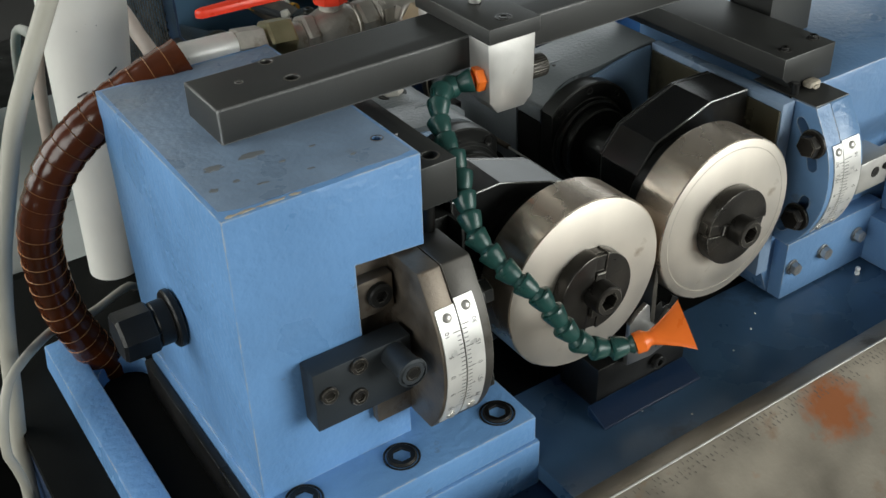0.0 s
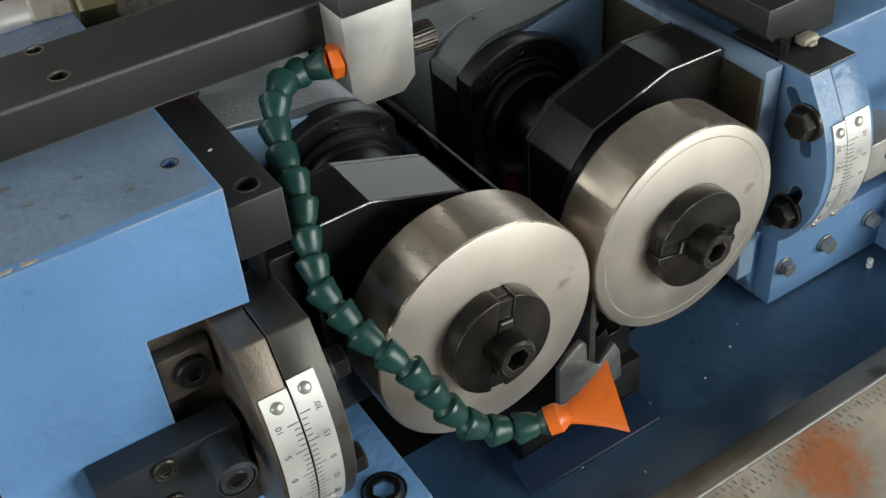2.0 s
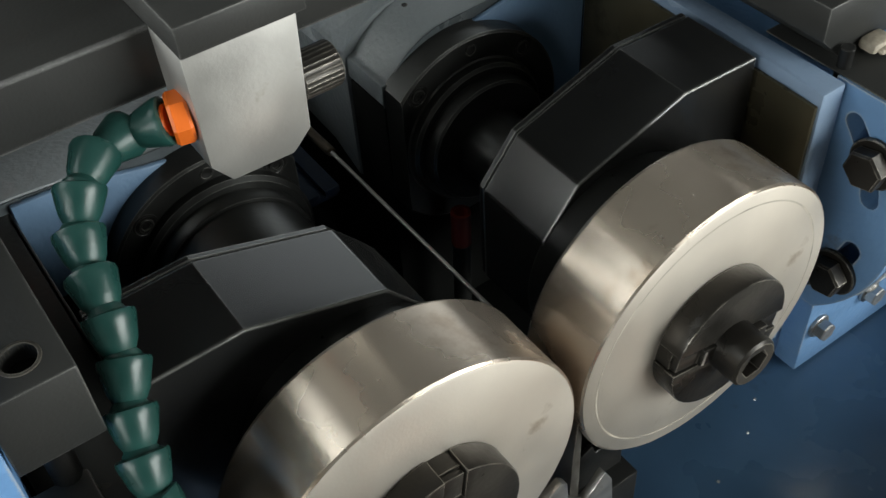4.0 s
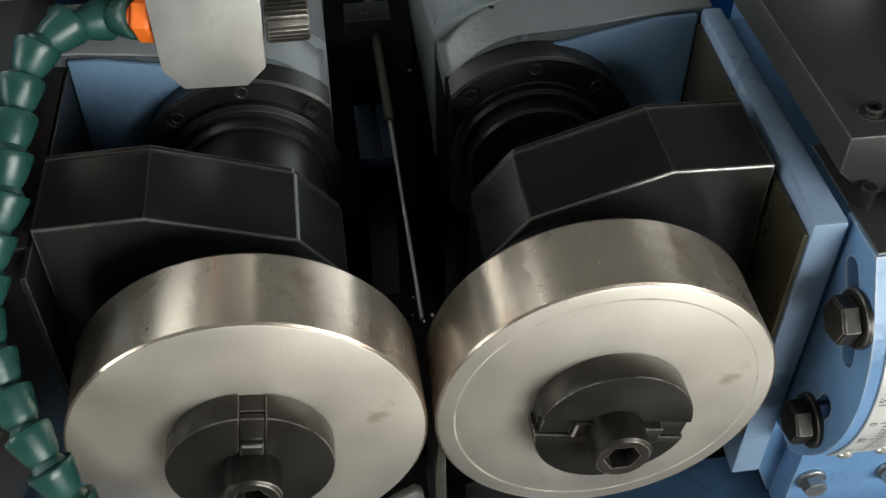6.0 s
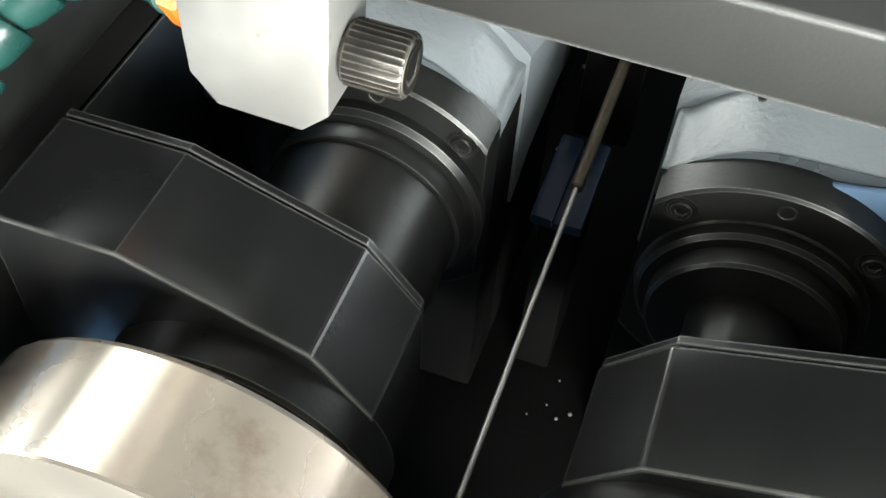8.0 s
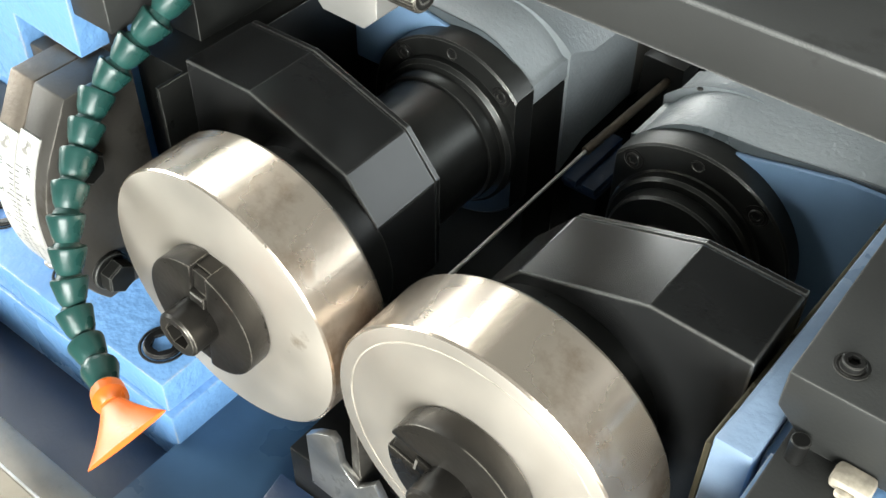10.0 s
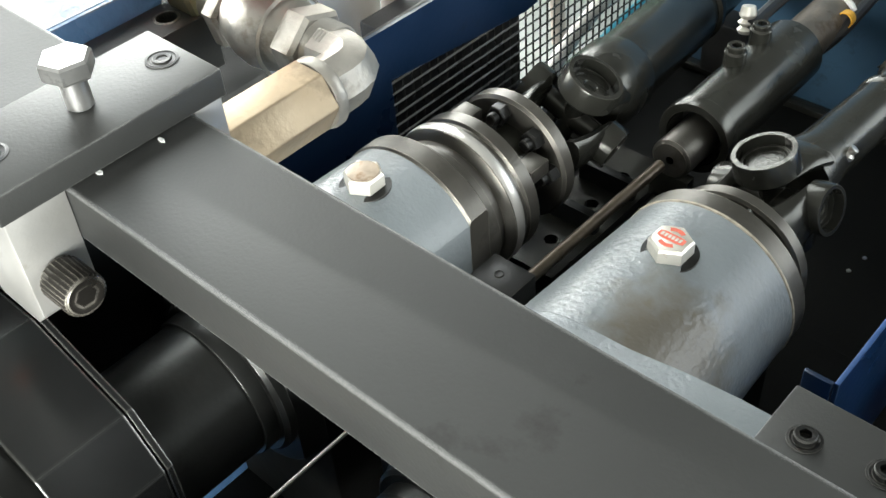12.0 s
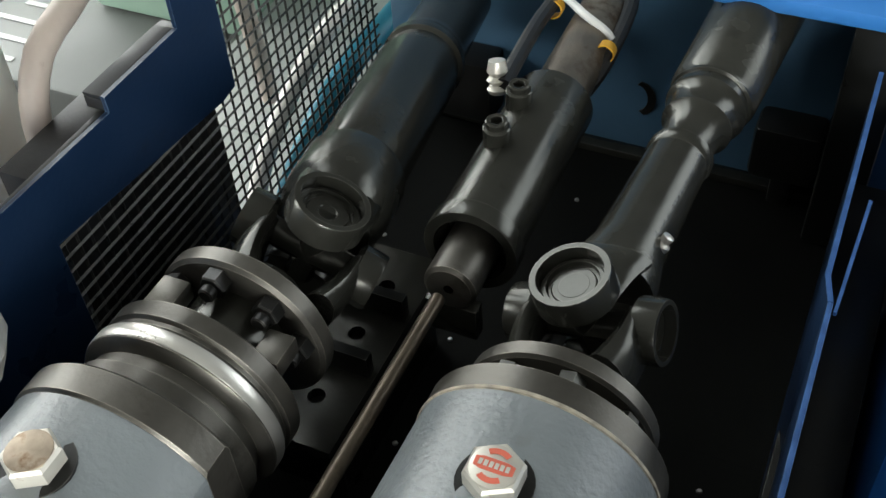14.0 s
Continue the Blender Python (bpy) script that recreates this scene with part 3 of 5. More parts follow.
def arc_slot(cy, cz, r, a0, a1, w, n=9):
    """A slot that runs round (cy, cz), angles in degrees from straight ahead upwards."""
    o = []
    for k, aa, bb in ((r + w, a0, a1), (r - w, a1, a0)):
        for i in range(n + 1):
            a = radians(aa + (bb - aa) * i / n)
            o.append((cy - k * math.cos(a), cz + k * math.sin(a)))
        # round end
        a, t = radians(bb), 1 if bb > aa else -1
        ey, ez = cy - r * math.cos(a), cz + r * math.sin(a)
        q = 1 if k > r else -1
        for i in range(1, 6):
            g = math.pi * i / 6
            o.append((ey - q * w * math.cos(g) * math.cos(a) + t * w * math.sin(g) * math.sin(a), ez + q * w * math.cos(g) * math.sin(a) + t * w * math.sin(g) * math.cos(a)))
    return o


GLYPHS = {}


def glyph_mesh(text, size):
    """A word in the built-in font as flat triangles in the plane x, y."""
    key = (text, size)
    if key not in GLYPHS:
        cu = bpy.data.curves.new("word", "FONT")
        cu.body, cu.size, cu.align_x, cu.align_y = text, size, "CENTER", "CENTER"
        ob = bpy.data.objects.new("word", cu)
        me = bpy.data.meshes.new_from_object(ob)
        GLYPHS[key] = ([tuple(v.co) for v in me.vertices], [tuple(p.vertices) for p in me.polygons])
        bpy.data.objects.remove(ob)
        bpy.data.curves.remove(cu)
        bpy.data.meshes.remove(me)
    return GLYPHS[key]


def scale_plate(name, parent, x0, x1, cy, cz, r, a0, a1, words, ticks_on_right, mat=None):
    """A thin engraved plate bent round the sector's rim, with ticks and numbers. Angles in degrees."""
    def rim(x, a, lift):
        return Vector((x, cy - (r + lift) * math.cos(radians(a)), cz + (r + lift) * math.sin(radians(a))))
    bm = bmesh.new()
    n, rows = 20, []
    for i in range(n + 1):
        a = a0 + (a1 - a0) * i / n
        rows.append([bm.verts.new(rim(x0, a, 0.0002)), bm.verts.new(rim(x0, a, 0.0014)), bm.verts.new(rim(x1, a, 0.0014)), bm.verts.new(rim(x1, a, 0.0002))])
    for p, q in zip(rows, rows[1:]):
        for k in range(4):
            bm.faces.new((p[k], p[(k + 1) % 4], q[(k + 1) % 4], q[k]))
    bm.faces.new(rows[0])
    bm.faces.new(rows[-1][::-1])
    pl = part(name, bm, SCALE, parent, "bright engraved angle scale plate")
    # ticks
    tk = bmesh.new()

    def quad(xa, xb, a, da):
        vs = [tk.verts.new(rim(x, b, 0.0016)) for x, b in ((xa, a - da), (xb, a - da), (xb, a + da), (xa, a + da))]
        tk.faces.new(vs)
    mid = (a0 + a1) / 2
    w = x1 - x0
    for k in range(-10, 11):
        a = mid + k * (a1 - a0) * 0.032
        ln = 0.42 if k % 5 == 0 else 0.24
        if ticks_on_right:
            quad(x1 - ln * w, x1 - 0.0003, a, 0.16)
        else:
            quad(x0 + 0.0003, x0 + ln * w, a, 0.16)
    part("tick_marks", tk, INK, pl, "black graduation lines", smooth=False)
    g = bmesh.new()
    xc = x0 + w * (0.30 if ticks_on_right else 0.72)
    for k, text in zip((-10, -5, 0, 5, 10), words):
        a = mid + k * (a1 - a0) * 0.032
        vs, fs = glyph_mesh(text, 0.0058)
        made = []
        for vx, vy, _ in vs:
            # the figures stand sideways, reading up the rim
            made.append(g.verts.new(rim(xc - vy, a + math.degrees(vx / r), 0.0016)))
        for f in fs:
            g.faces.new([made[i] for i in f])
    part("numbers", g, INK, pl, "black engraved numbers", smooth=False)
    for a in (a0 + 0.07 * (a1 - a0), a1 - 0.07 * (a1 - a0)):
        p = rim((x0 + x1) / 2, a, 0.0014)
        d = (p - Vector((p.x, cy, cz))).normalized()
        part("drive_screw", lathe([(0.0042, 0), (0.0040, 0.0012), (0.0028, 0.0022), (0, 0.0026)], p, d, 18), STEEL, pl, "domed steel screw")
    return pl


def sector_bolts(parent, x, spots, mat):
    for y, z in spots:
        part("washer", cyl((x, y, z), (x + 0.004, y, z), 0.0135, 28, 0.0006), mat, parent)
        part("hex_nut", hexagon((x + 0.004, y, z), (x + 0.015, y, z), 0.0115, 0.4), mat, parent)


SC, SR = 0.115, 0.115
left_scale = thing("inclination_sector", "worn steel inclination sector with two engraved angle scales", "angle scale", (-0.24, 0.05, 0), "inclination scales")
o = sector_outline(SC, 0.0, SR, 0.0875, -0.072, 0.082)
part("fixed_sector", prism(o, "x", -0.2655, -0.2435, 0.0016), WORN, left_scale, "brown worn iron sector")
part("moving_sector", prism(o, "x", -0.2428, -0.2145, 0.0016), SECTOR, left_scale, "grey steel sector")
scale_plate("degree_plate", left_scale, -0.2625, -0.2440, SC, 0.0, SR, -31, 31, ("10", "5", "0", "5", "10"), True)
scale_plate("minute_plate", left_scale, -0.2425, -0.2245, SC, 0.0, SR, -29, 33, ("30'", "15'", "0", "15'", "30'"), False)
sector_bolts(left_scale, -0.2145, ((0.03, 0.046), (0.03, -0.047)), OILY)

set_off(-0.002, -0.006, 0.006)
RC, RR, RZ = 0.128, 0.112, -0.008
right_scale = thing("inclination_sector", "sky-blue slotted inclination sector with engraved angle scales", "angle scale", (0.24, 0.05, 0), "inclination scales")
o = sector_outline(RC, RZ, RR, 0.074, -0.092, 0.078)
slots = [arc_slot(RC, RZ, 0.091, 12, 42, 0.0060), arc_slot(RC, RZ, 0.091, -46, -14, 0.0060)]
part("slotted_sector", plate_with_holes(o, slots, "x", 0.213, 0.2335), DULLB, right_scale, "sky-blue sector with two curved slots")
part("plain_sector", prism(o, "x", 0.2342, 0.2655, 0.0014), DULLB, right_scale)
part("sector_top", prism([(0.0478, 0.0741), (0.13, 0.0741), (0.13, 0.0748), (0.0482, 0.0748)], "x", 0.2145, 0.2645), BAR2, right_scale, "bare dark machined top")
scale_plate("degree_plate", right_scale, 0.2205, 0.2338, RC, RZ, RR, -32, 24, ("30'", "15'", "0", "15'", "30'"), True)
scale_plate("minute_plate", right_scale, 0.2346, 0.2610, RC, RZ, RR, -31, 25, ("10", "5", "0", "5", "10"), False)
for y, z in ((0.0416, 0.0369), (0.0457, -0.0518)):
    part("washer", cyl((0.2129, y, z), (0.2095, y, z), 0.0155, 28, 0.0006), HUB, right_scale)
    part("hex_bolt", hexagon((0.2095, y, z), (0.1995, y, z), 0.0125, 0.25), HUB, right_scale)

set_off(0.0025, 0.0075, -0.0078)
# ---------- cross bar ----------
bar = thing("cross_bar", "grey phosphated steel bar laid across the machine heads", "bar", (-0.1, 0.2, 0.174))
HOLES = ((-0.284, 0.23, 0.0052), (-0.281, 0.188, 0.0058), (-0.32, 0.207, 0.003))
bm = box(-0.357, 0.47, 0.168, 0.236, 0.1747, 0.206, 0.0016, 3)
for x, y, r in HOLES:
    bm = bored(bm, (x, y, 0.206), r, 0.012)
part("beam", bm, BAR, bar)
for x, y, r in HOLES:
    hole_rim(bar, (x, y, 0.206), r, "bar_hole")
for i, (x, y) in enumerate(((-0.058, 0.214), (-0.061, 0.183))):
    part("bright_nick", flat_patch(x, y, 0.206, 0.0026, 0.0012, 70 + i), WHITE, bar, "bright scratch")
part("bar_foot", box(0.292, 0.36, 0.172, 0.232, 0.0826, 0.1742, 0.001), BAR2, bar, "dark steel post under the bar")

set_off(0, 0, 0)
# ---------- clamp on the bar ----------


def knurled(p0, p1, r, seg=56):
    """A cap with fine ridges along its side."""
    p0, p1 = Vector(p0), Vector(p1)
    m, h = basis(p1 - p0), (p1 - p0).length
    bm = bmesh.new()
    rings = []
    for k, z in ((0.93, 0), (1, 0.001), (1, h - 0.0012), (0.92, h)):
        rings.append([bm.verts.new(p0 + m @ Vector((r * (k - 0.035 * (i % 2)) * math.cos(2 * math.pi * i / seg), r * (k - 0.035 * (i % 2)) * math.sin(2 * math.pi * i / seg), z))) for i in range(seg)])
    for a, b in zip(rings, rings[1:]):
        for i in range(seg):
            bm.faces.new((a[i], a[(i + 1) % seg], b[(i + 1) % seg], b[i]))
    bm.faces.new(rings[0][::-1])
    bm.faces.new(rings[-1])
    return bm


clamp = thing("bar_clamp", "bright steel clamp block gripping the cross bar", "clamp", (-0.085, 0.155, 0.13))
o = [(-0.1140, 0.1985), (-0.1130, 0.1425), (-0.1045, 0.1312), (-0.0745, 0.1305), (-0.0648, 0.1400), (-0.0625, 0.1985)]
part("block", prism(o, "y", 0.1455, 0.1752, 0.0007), STEELM, clamp, "bright milled steel block with chamfered corners")
part("top_plate", box(-0.1145, -0.0585, 0.143, 0.262, 0.1989, 0.2135, 0.001), BAR2, clamp, "dark steel top plate")
part("rear_leg", box(-0.1125, -0.0605, 0.2440, 0.260, 0.14, 0.1987, 0.001), STEELM, clamp)
part("hex_bolt", joined(cyl((-0.086, 0.205, 0.2135), (-0.086, 0.205, 0.230), 0.0062, 20), hexagon((-0.086, 0.205, 0.230), (-0.086, 0.205, 0.2395), 0.0122, 0.3)), ZINCD, clamp)
for y in (0.1600, 0.250):
    part("socket_screw", joined(ring_hole((-0.087, y, 0.2135), (0, 0, 1), 0.0068), socket_screw((-0.087, y, 0.2132), (0, 0, 1), 0.0048, 0.0012, 0.6)), BLACK, clamp)
part("knurled_screw", joined(knurled((-0.0628, 0.1590, 0.1575), (-0.0425, 0.1590, 0.1575), 0.0108), socket_screw((-0.0427, 0.159, 0.1575), (1, 0, 0), 0.0098, 0.0006, 0.55)), HUB, clamp, "knurled socket head screw")


set_off(0, 0, 0)
# ---------- thread rolls ----------
def roll(x, slot, proud, label):
    r = thing("thread_roll", label, "thread roll", (x, 0.055, 0), "pair of thread rolls")
    part("disc", lathe([(0.02, 0), (0.0862, 0.0), (0.0872, 0.0010), (0.0872, 0.043), (0.0855, 0.0455), (0.02, 0.0455)], (x, 0.032, 0), (0, 1, 0), 128, closed=True), ROLL, r, "bright ground steel ring with oil smears", angle=18)
    part("face", lathe([(0.030, 0), (0.0852, 0), (0.0862, 0.0006), (0.030, 0.0006)], (x, 0.0316, 0), (0, 1, 0), 96, closed=True), FACE, r, "pale satin ground face")
    m = Matrix.Rotation(radians(slot), 3, "Y")
    # collar in two halves with a slot between, and the bar that lies in the slot
    for s in (-1, 1):
        n = 20
        a0 = math.asin(0.0058 / 0.0404)
        o = [(0.0404 * math.sin(a0 + (math.pi - 2 * a0) * i / n) * s, 0.0404 * math.cos(a0 + (math.pi - 2 * a0) * i / n)) for i in range(n + 1)]
        bm = prism(o, "y", 0.0165, 0.0314, 0.0012)
        bmesh.ops.rotate(bm, verts=bm.verts, matrix=m, cent=(0, 0, 0))
        bmesh.ops.translate(bm, verts=bm.verts, vec=(x, 0, 0))
        part("collar_half", bm, HUB, r)
    part("collar_base", lathe([(0, 0), (0.0385, 0), (0.0385, 0.0095), (0, 0.0095)], (x, 0.0222, 0), (0, 1, 0), 56), HUB, r)
    bm = joined(box(-0.0056, 0.0056, proud, 0.0228, -0.0385, 0.0375, 0.0008), box(-0.0056, 0.0056, 0.0125, 0.0228, -0.0235, 0.0, 0.0008), box(-0.0056, 0.0056, 0.0150, 0.0228, 0.0, 0.0222, 0.0008))
    bmesh.ops.rotate(bm, verts=bm.verts, matrix=m, cent=(0, 0, 0))
    bmesh.ops.translate(bm, verts=bm.verts, vec=(x, 0, 0))
    part("key_bar", bm, HUB, r)
    part("hub_screw", socket_screw((x, 0.0185, 0), (0, -1, 0), 0.0148, 0.0195, 0.62), HUB, r, "blackened cap screw with a hexagon socket")
    tick = box(-0.0045, 0.0045, 0.0147, 0.0152, 0.0202, 0.0216, 0)
    bmesh.ops.rotate(tick, verts=tick.verts, matrix=m, cent=(0, 0, 0))
    bmesh.ops.translate(tick, verts=tick.verts, vec=(x, 0, 0))
    part("bright_scratch", tick, STEEL, r, "bright scratch on the key")
    return r


roll(-0.0900, 8, 0.0182, "ground steel thread roll with a dark upright key bar")
right_roll = roll(0.0880, 282, 0.0180, "ground steel thread roll with a dark level key bar")
# the step near the rim is drawn as a darker ring of colour
part("rim_stain", lathe([(0.0772, 0), (0.0781, 0), (0.0781, 0.0003), (0.0772, 0.0003)], (0.0880, 0.0315, 0), (0, 1, 0), 80, closed=True), STEPLINE, right_roll, "faint grey ring drawn for the step in the face")

set_off(0.001, 0.0065, 0)
# ---------- bearing arms and spindles ----------
for s in (-1, 1):
    sp = thing("spindle_unit", "oily black spindle with its bearing arm and bolted flange", "spindle", (s * H, 0.2, -0.08), "spindle units")
    o = [(s * 0.059, 0.0625), (s * 0.131, 0.0860), (s * 0.1845, 0.0845), (s * 0.1845, -0.09), (s * 0.075, -0.09), (s * 0.036, -0.035), (s * 0.036, 0.034)]
    part("bearing_arm", prism(o, "y", 0.1, 0.1525, 0.0011), ARM, sp, "blackened steel bearing arm with a bevelled top", angle=9)
    back = [(x * 1.0 if abs(x) > 0.1 else x + s * 0.0012, z - 0.0006) for x, z in o]
    part("arm_back_plate", prism(back, "y", 0.1538, 0.1580, 0.0006), ARM, sp, "thin plate behind the arm", angle=9)
    part("arm_joint", prism([(x + s * 0.002 if abs(x) < 0.1 else x, z - 0.002) for x, z in o], "y", 0.1526, 0.1537), PIT, sp, "dark joint line")
    part("bearing_cap", turned([(0.02, 0), (0.0595, 0), (0.061, 0.0015), (0.061, 0.018), (0.02, 0.018)], s * H, 0.084), OILY, sp)
    rs0 = 0.0455 if s < 0 else 0.0240
    part("shaft", turned([(0.0, 0), (rs0, 0.0), (rs0, 0.064), (0.0, 0.064)], s * H, 0.1581), FLANGE, sp)
    part("seal_ring", turned([(0.02, 0), (0.0415, 0), (0.0430, 0.0015), (0.0430, 0.010), (0.02, 0.010)] if s > 0 else [(0.02, 0), (0.0475, 0), (0.0482, 0.001), (0.0482, 0.010), (0.02, 0.010)], s * H, 0.2155), FLANGE, sp)
    part("inner_ring", turned([(0.02, 0), (0.0475, 0), (0.0495, 0.002), (0.0495, 0.0075), (0.051, 0.0080), (0.02, 0.0080)] if s > 0 else [(0.02, 0), (0.0520, 0), (0.0545, 0.0025), (0.0545, 0.0080), (0.02, 0.0080)], s * H, 0.2256), FLANGE, sp)
    fl = turned([(0.02, 0), (0.0665, 0), (0.068, 0.0012), (0.068, 0.020), (0.02, 0.020)], s * H, 0.2337, 96)
    fl = cut_flat(fl, s * 0.037, -s)
    f = part("flange", fl, FLANGE, sp, "oily black flange with a flat towards the middle")
    for a in (48, 90, 132):
        q = Vector((s * H + 0.0595 * math.cos(radians(a)), 0.2338, 0.0595 * math.sin(radians(a))))
        if a == 90:
            part("tapped_hole", ring_hole(q, (0, -1, 0), 0.0034), BLACK, f)
        else:
            part("flange_screw", joined(ring_hole(q, (0, -1, 0), 0.0062), socket_screw(q, (0, -1, 0), 0.0046, 0.0014, 0.6)), BLACK, f)

set_off(0, 0, 0)
# ---------- spindle housings ----------


def housing_outline(s, zt):
    """Front view in (x, z): a flat top that rounds off to the middle and runs out level to the side."""
    o = [(s * 0.0365, 0.030), (s * 0.0365, 0.046)]
    o += [(s * H - s * 0.062 * math.cos(radians(a)), axis_z(0.26) + 0.0722 * math.sin(radians(a))) for a in range(40, 91, 10)]
    return o + [(s * 0.1180, 0.0738), (s * 0.150, zt - 0.0035), (s * 0.180, zt - 0.0005), (s * 0.2028, zt), (s * 0.2028, 0.030)]


for s, y1, cap in ((-1, 0.3955, 0.361), (1, 0.474, 0.427)):
    hs = thing("spindle_housing", "grey-blue cast spindle housing with thick rough paint and a filler cap", "housing", (s * H, 0.33, -0.1), "spindle housings")
    part("pocket_wall", prism(housing_outline(s, 0.083), "y", 0.2595, 0.315 if s < 0 else 0.345, 0.002), GREYB, hs, "grey-blue wall behind the roll pocket")
    # thin sheet that makes the wall's front darker than its top
    part("oil_film", prism(housing_outline(s, 0.0815), "y", 0.2587, 0.2596, 0), FILM, hs, "thin darker front of the wall")
    # below the grey paint the wall is near-black and matte
    part("pocket_wall_foot", box(min(s * 0.0365, s * 0.2028), max(s * 0.0365, s * 0.2028), 0.2595, 0.30, -0.19, 0.0297, 0.002), PIT, hs, "near-black lower wall")
    c = turned([(0.0, 0), (0.0735, 0), (0.0655, 0.03), (0.0605 if s > 0 else 0.0640, y1 - 0.3), (0, y1 - 0.3)], s * H, 0.3, 64)
    c = cut_flat(c, s * 0.035, -s)
    part("barrel", c, GREYS if s > 0 else GREYB, hs)
    part("barrel_foot", box(min(s * 0.0365, s * 0.14), max(s * 0.0365, s * 0.14), 0.3002, y1, -0.19, -0.005, 0.002), PIT, hs, "near-black foot")
    zc = axis_z(cap) + (0.0605 if s > 0 else 0.0635)
    part("cap_seat", lathe([(0.0165, -0.004), (0.0165, 0.0006), (0.013, 0.0008), (0, 0.0008)], (s * H, cap, zc), (0, 0, 1), 28), BLACK, hs)
    hx = part("filler_cap", hexagon((s * H, cap, zc + 0.0005), (s * H, cap, zc + 0.0112), 0.0131, 0.5 * s), CAPW, hs, "pale hexagonal filler cap")
    part("cap_disc", lathe([(0.0102, 0), (0.0102, 0.0006), (0.0094, 0.0009), (0, 0.0009)], (s * H, cap, zc + 0.0111), (0, 0, 1), 24), CAPW if s > 0 else RUSTY, hx, "pale printed disc" if s > 0 else "rust-brown worn disc")
    if s > 0:
        zt = zc + 0.0121
        band = prism([(H + 0.0084 * sx, cap + 0.0030 * sy) for sx, sy in ((-1, -0.7), (-0.6, -1), (0.6, -1), (1, -0.7), (1, 0.7), (0.6, 1), (-0.6, 1), (-1, 0.7))], "z", zt, zt + 0.0002)
        arcs = [prism(outline_arc(H, cap, 0.0082, a0, a0 + 76, 7) + outline_arc(H, cap, 0.0056, a0 + 76, a0, 7), "z", zt, zt + 0.0002) for a0 in (52, 232)]
        part("red_print", joined(band, *arcs), CAPTOP, hx, "worn red print")
        words = bmesh.new()
        for k in range(6):
            words = joined(words, box(H - 0.0066 + 0.0023 * k, H - 0.0050 + 0.0023 * k, cap - 0.0014, cap + 0.0014, zt + 0.0003, zt + 0.0004, 0))
        part("print_bars", words, CAPW, hx, "pale printed bars")
part("dimple", ring_hole((0.067, 0.275, 0.0832), (0, 0, 1), 0.0016), BLACK, bpy.data.objects["spindle_housing.001"])

for s in (-1, 1):
    pk = bpy.data.objects["spindle_housing" if s < 0 else "spindle_housing.001"]
    low = [(s * 0.100, 0.010), (s * 0.128, -0.02), (s * 0.128, -0.18), (0.1918, -0.18)] if s > 0 else [(-0.100, 0.010), (-0.1845, 0.010)]
    part("pocket_back", prism(low + [(s * (0.1845 if s < 0 else 0.1918), 0.0800), (s * 0.165, 0.0790), (s * 0.132, 0.0725), (s * 0.115, 0.0685), (s * 0.100, 0.0660)], "y", 0.2545, 0.2585, 0.0012), BACKB, pk, "blue back of the roll pocket, shade put into its colour")
    if s < 0:
        part("pocket_liner", box(-0.1878, -0.1848, 0.085, 0.2540, -0.18, 0.0745, 0.0006), OILY, pk, "oil-black wear plate")
    else:
        part("pocket_liner", prism([(0.1860, 0.0645), (0.1920, 0.2540), (0.1948, 0.2540), (0.1888, 0.0645)], "z", -0.09, 0.0745, 0.0006), LINER, pk, "oil-black wear plate")

# ---------- right slide block ----------
rh = thing("slide_block", "sky-blue cast slide block holding the roll's spindle", "machine block", (0.3, 0.2, -0.19))
part("pocket_wall", prism([(0.1890, 0.063), (0.1902, 0.0848), (0.1951, 0.2592), (0.2075, 0.2592), (0.2075, 0.063)], "z", -0.129, 0.082, 0.002), GREYBLUE, rh)
part("pocket_foot", prism([(0.2077, 0.0735), (0.2077, -0.130), (0.226, -0.173), (0.250, -0.173), (0.250, 0.0735)], "y", 0.074, 0.2592, 0.002), DULLB, rh)
part("body", box(0.2502, 0.62, 0.0742, 0.337, -0.173, 0.082, 0.003), DULLB, rh)
part("front_strip", box(0.2265, 0.388, 0.055, 0.0738, -0.173, -0.098, 0.0015), DULLB, rh)
for x in (0.238, 0.290, 0.349):
    q = thing("foot_bolt", "zinc plated hex bolt in the slide block's foot", "bolt", (x, 0.055, -0.131), "foot bolts")
    part("washer", cyl((x, 0.0549, -0.131), (x, 0.0525, -0.131), 0.0092, 24, 0.0004), ZINCD, q)
    part("hex_head", hexagon((x, 0.0525, -0.131), (x, 0.045, -0.131), 0.0075, 0.2), ZINCD, q)
part("rail", prism([(0.2048, 0.1195), (0.280, 0.1195), (0.280, 0.0826), (0.2215, 0.0826), (0.2048, 0.0985)], "y", 0.081, 0.337, 0.001), BAR2, rh, "dark steel rail with socket screws")
for x, y in ((0.223, 0.099), (0.269, 0.101), (0.221, 0.313), (0.253, 0.317)):
    part("rail_screw", joined(ring_hole((x, y, 0.1195), (0, 0, 1), 0.0062), socket_screw((x, y, 0.1193), (0, 0, 1), 0.0048, 0.004, 0.6)), BLACK, rh, "socket screw")
part("rail_stop", joined(box(0.235, 0.252, 0.069, 0.0808, 0.0826, 0.0895, 0.0025), box(0.239, 0.247, 0.066, 0.070, 0.0826, 0.0865, 0.0015)), CHIP, rh, "small pale chipped lug")
part("rail_stud", cyl((0.2195, 0.0755, 0.0700), (0.2195, 0.0755, 0.0930), 0.0042, 16, 0.0005), BLACK, rh)

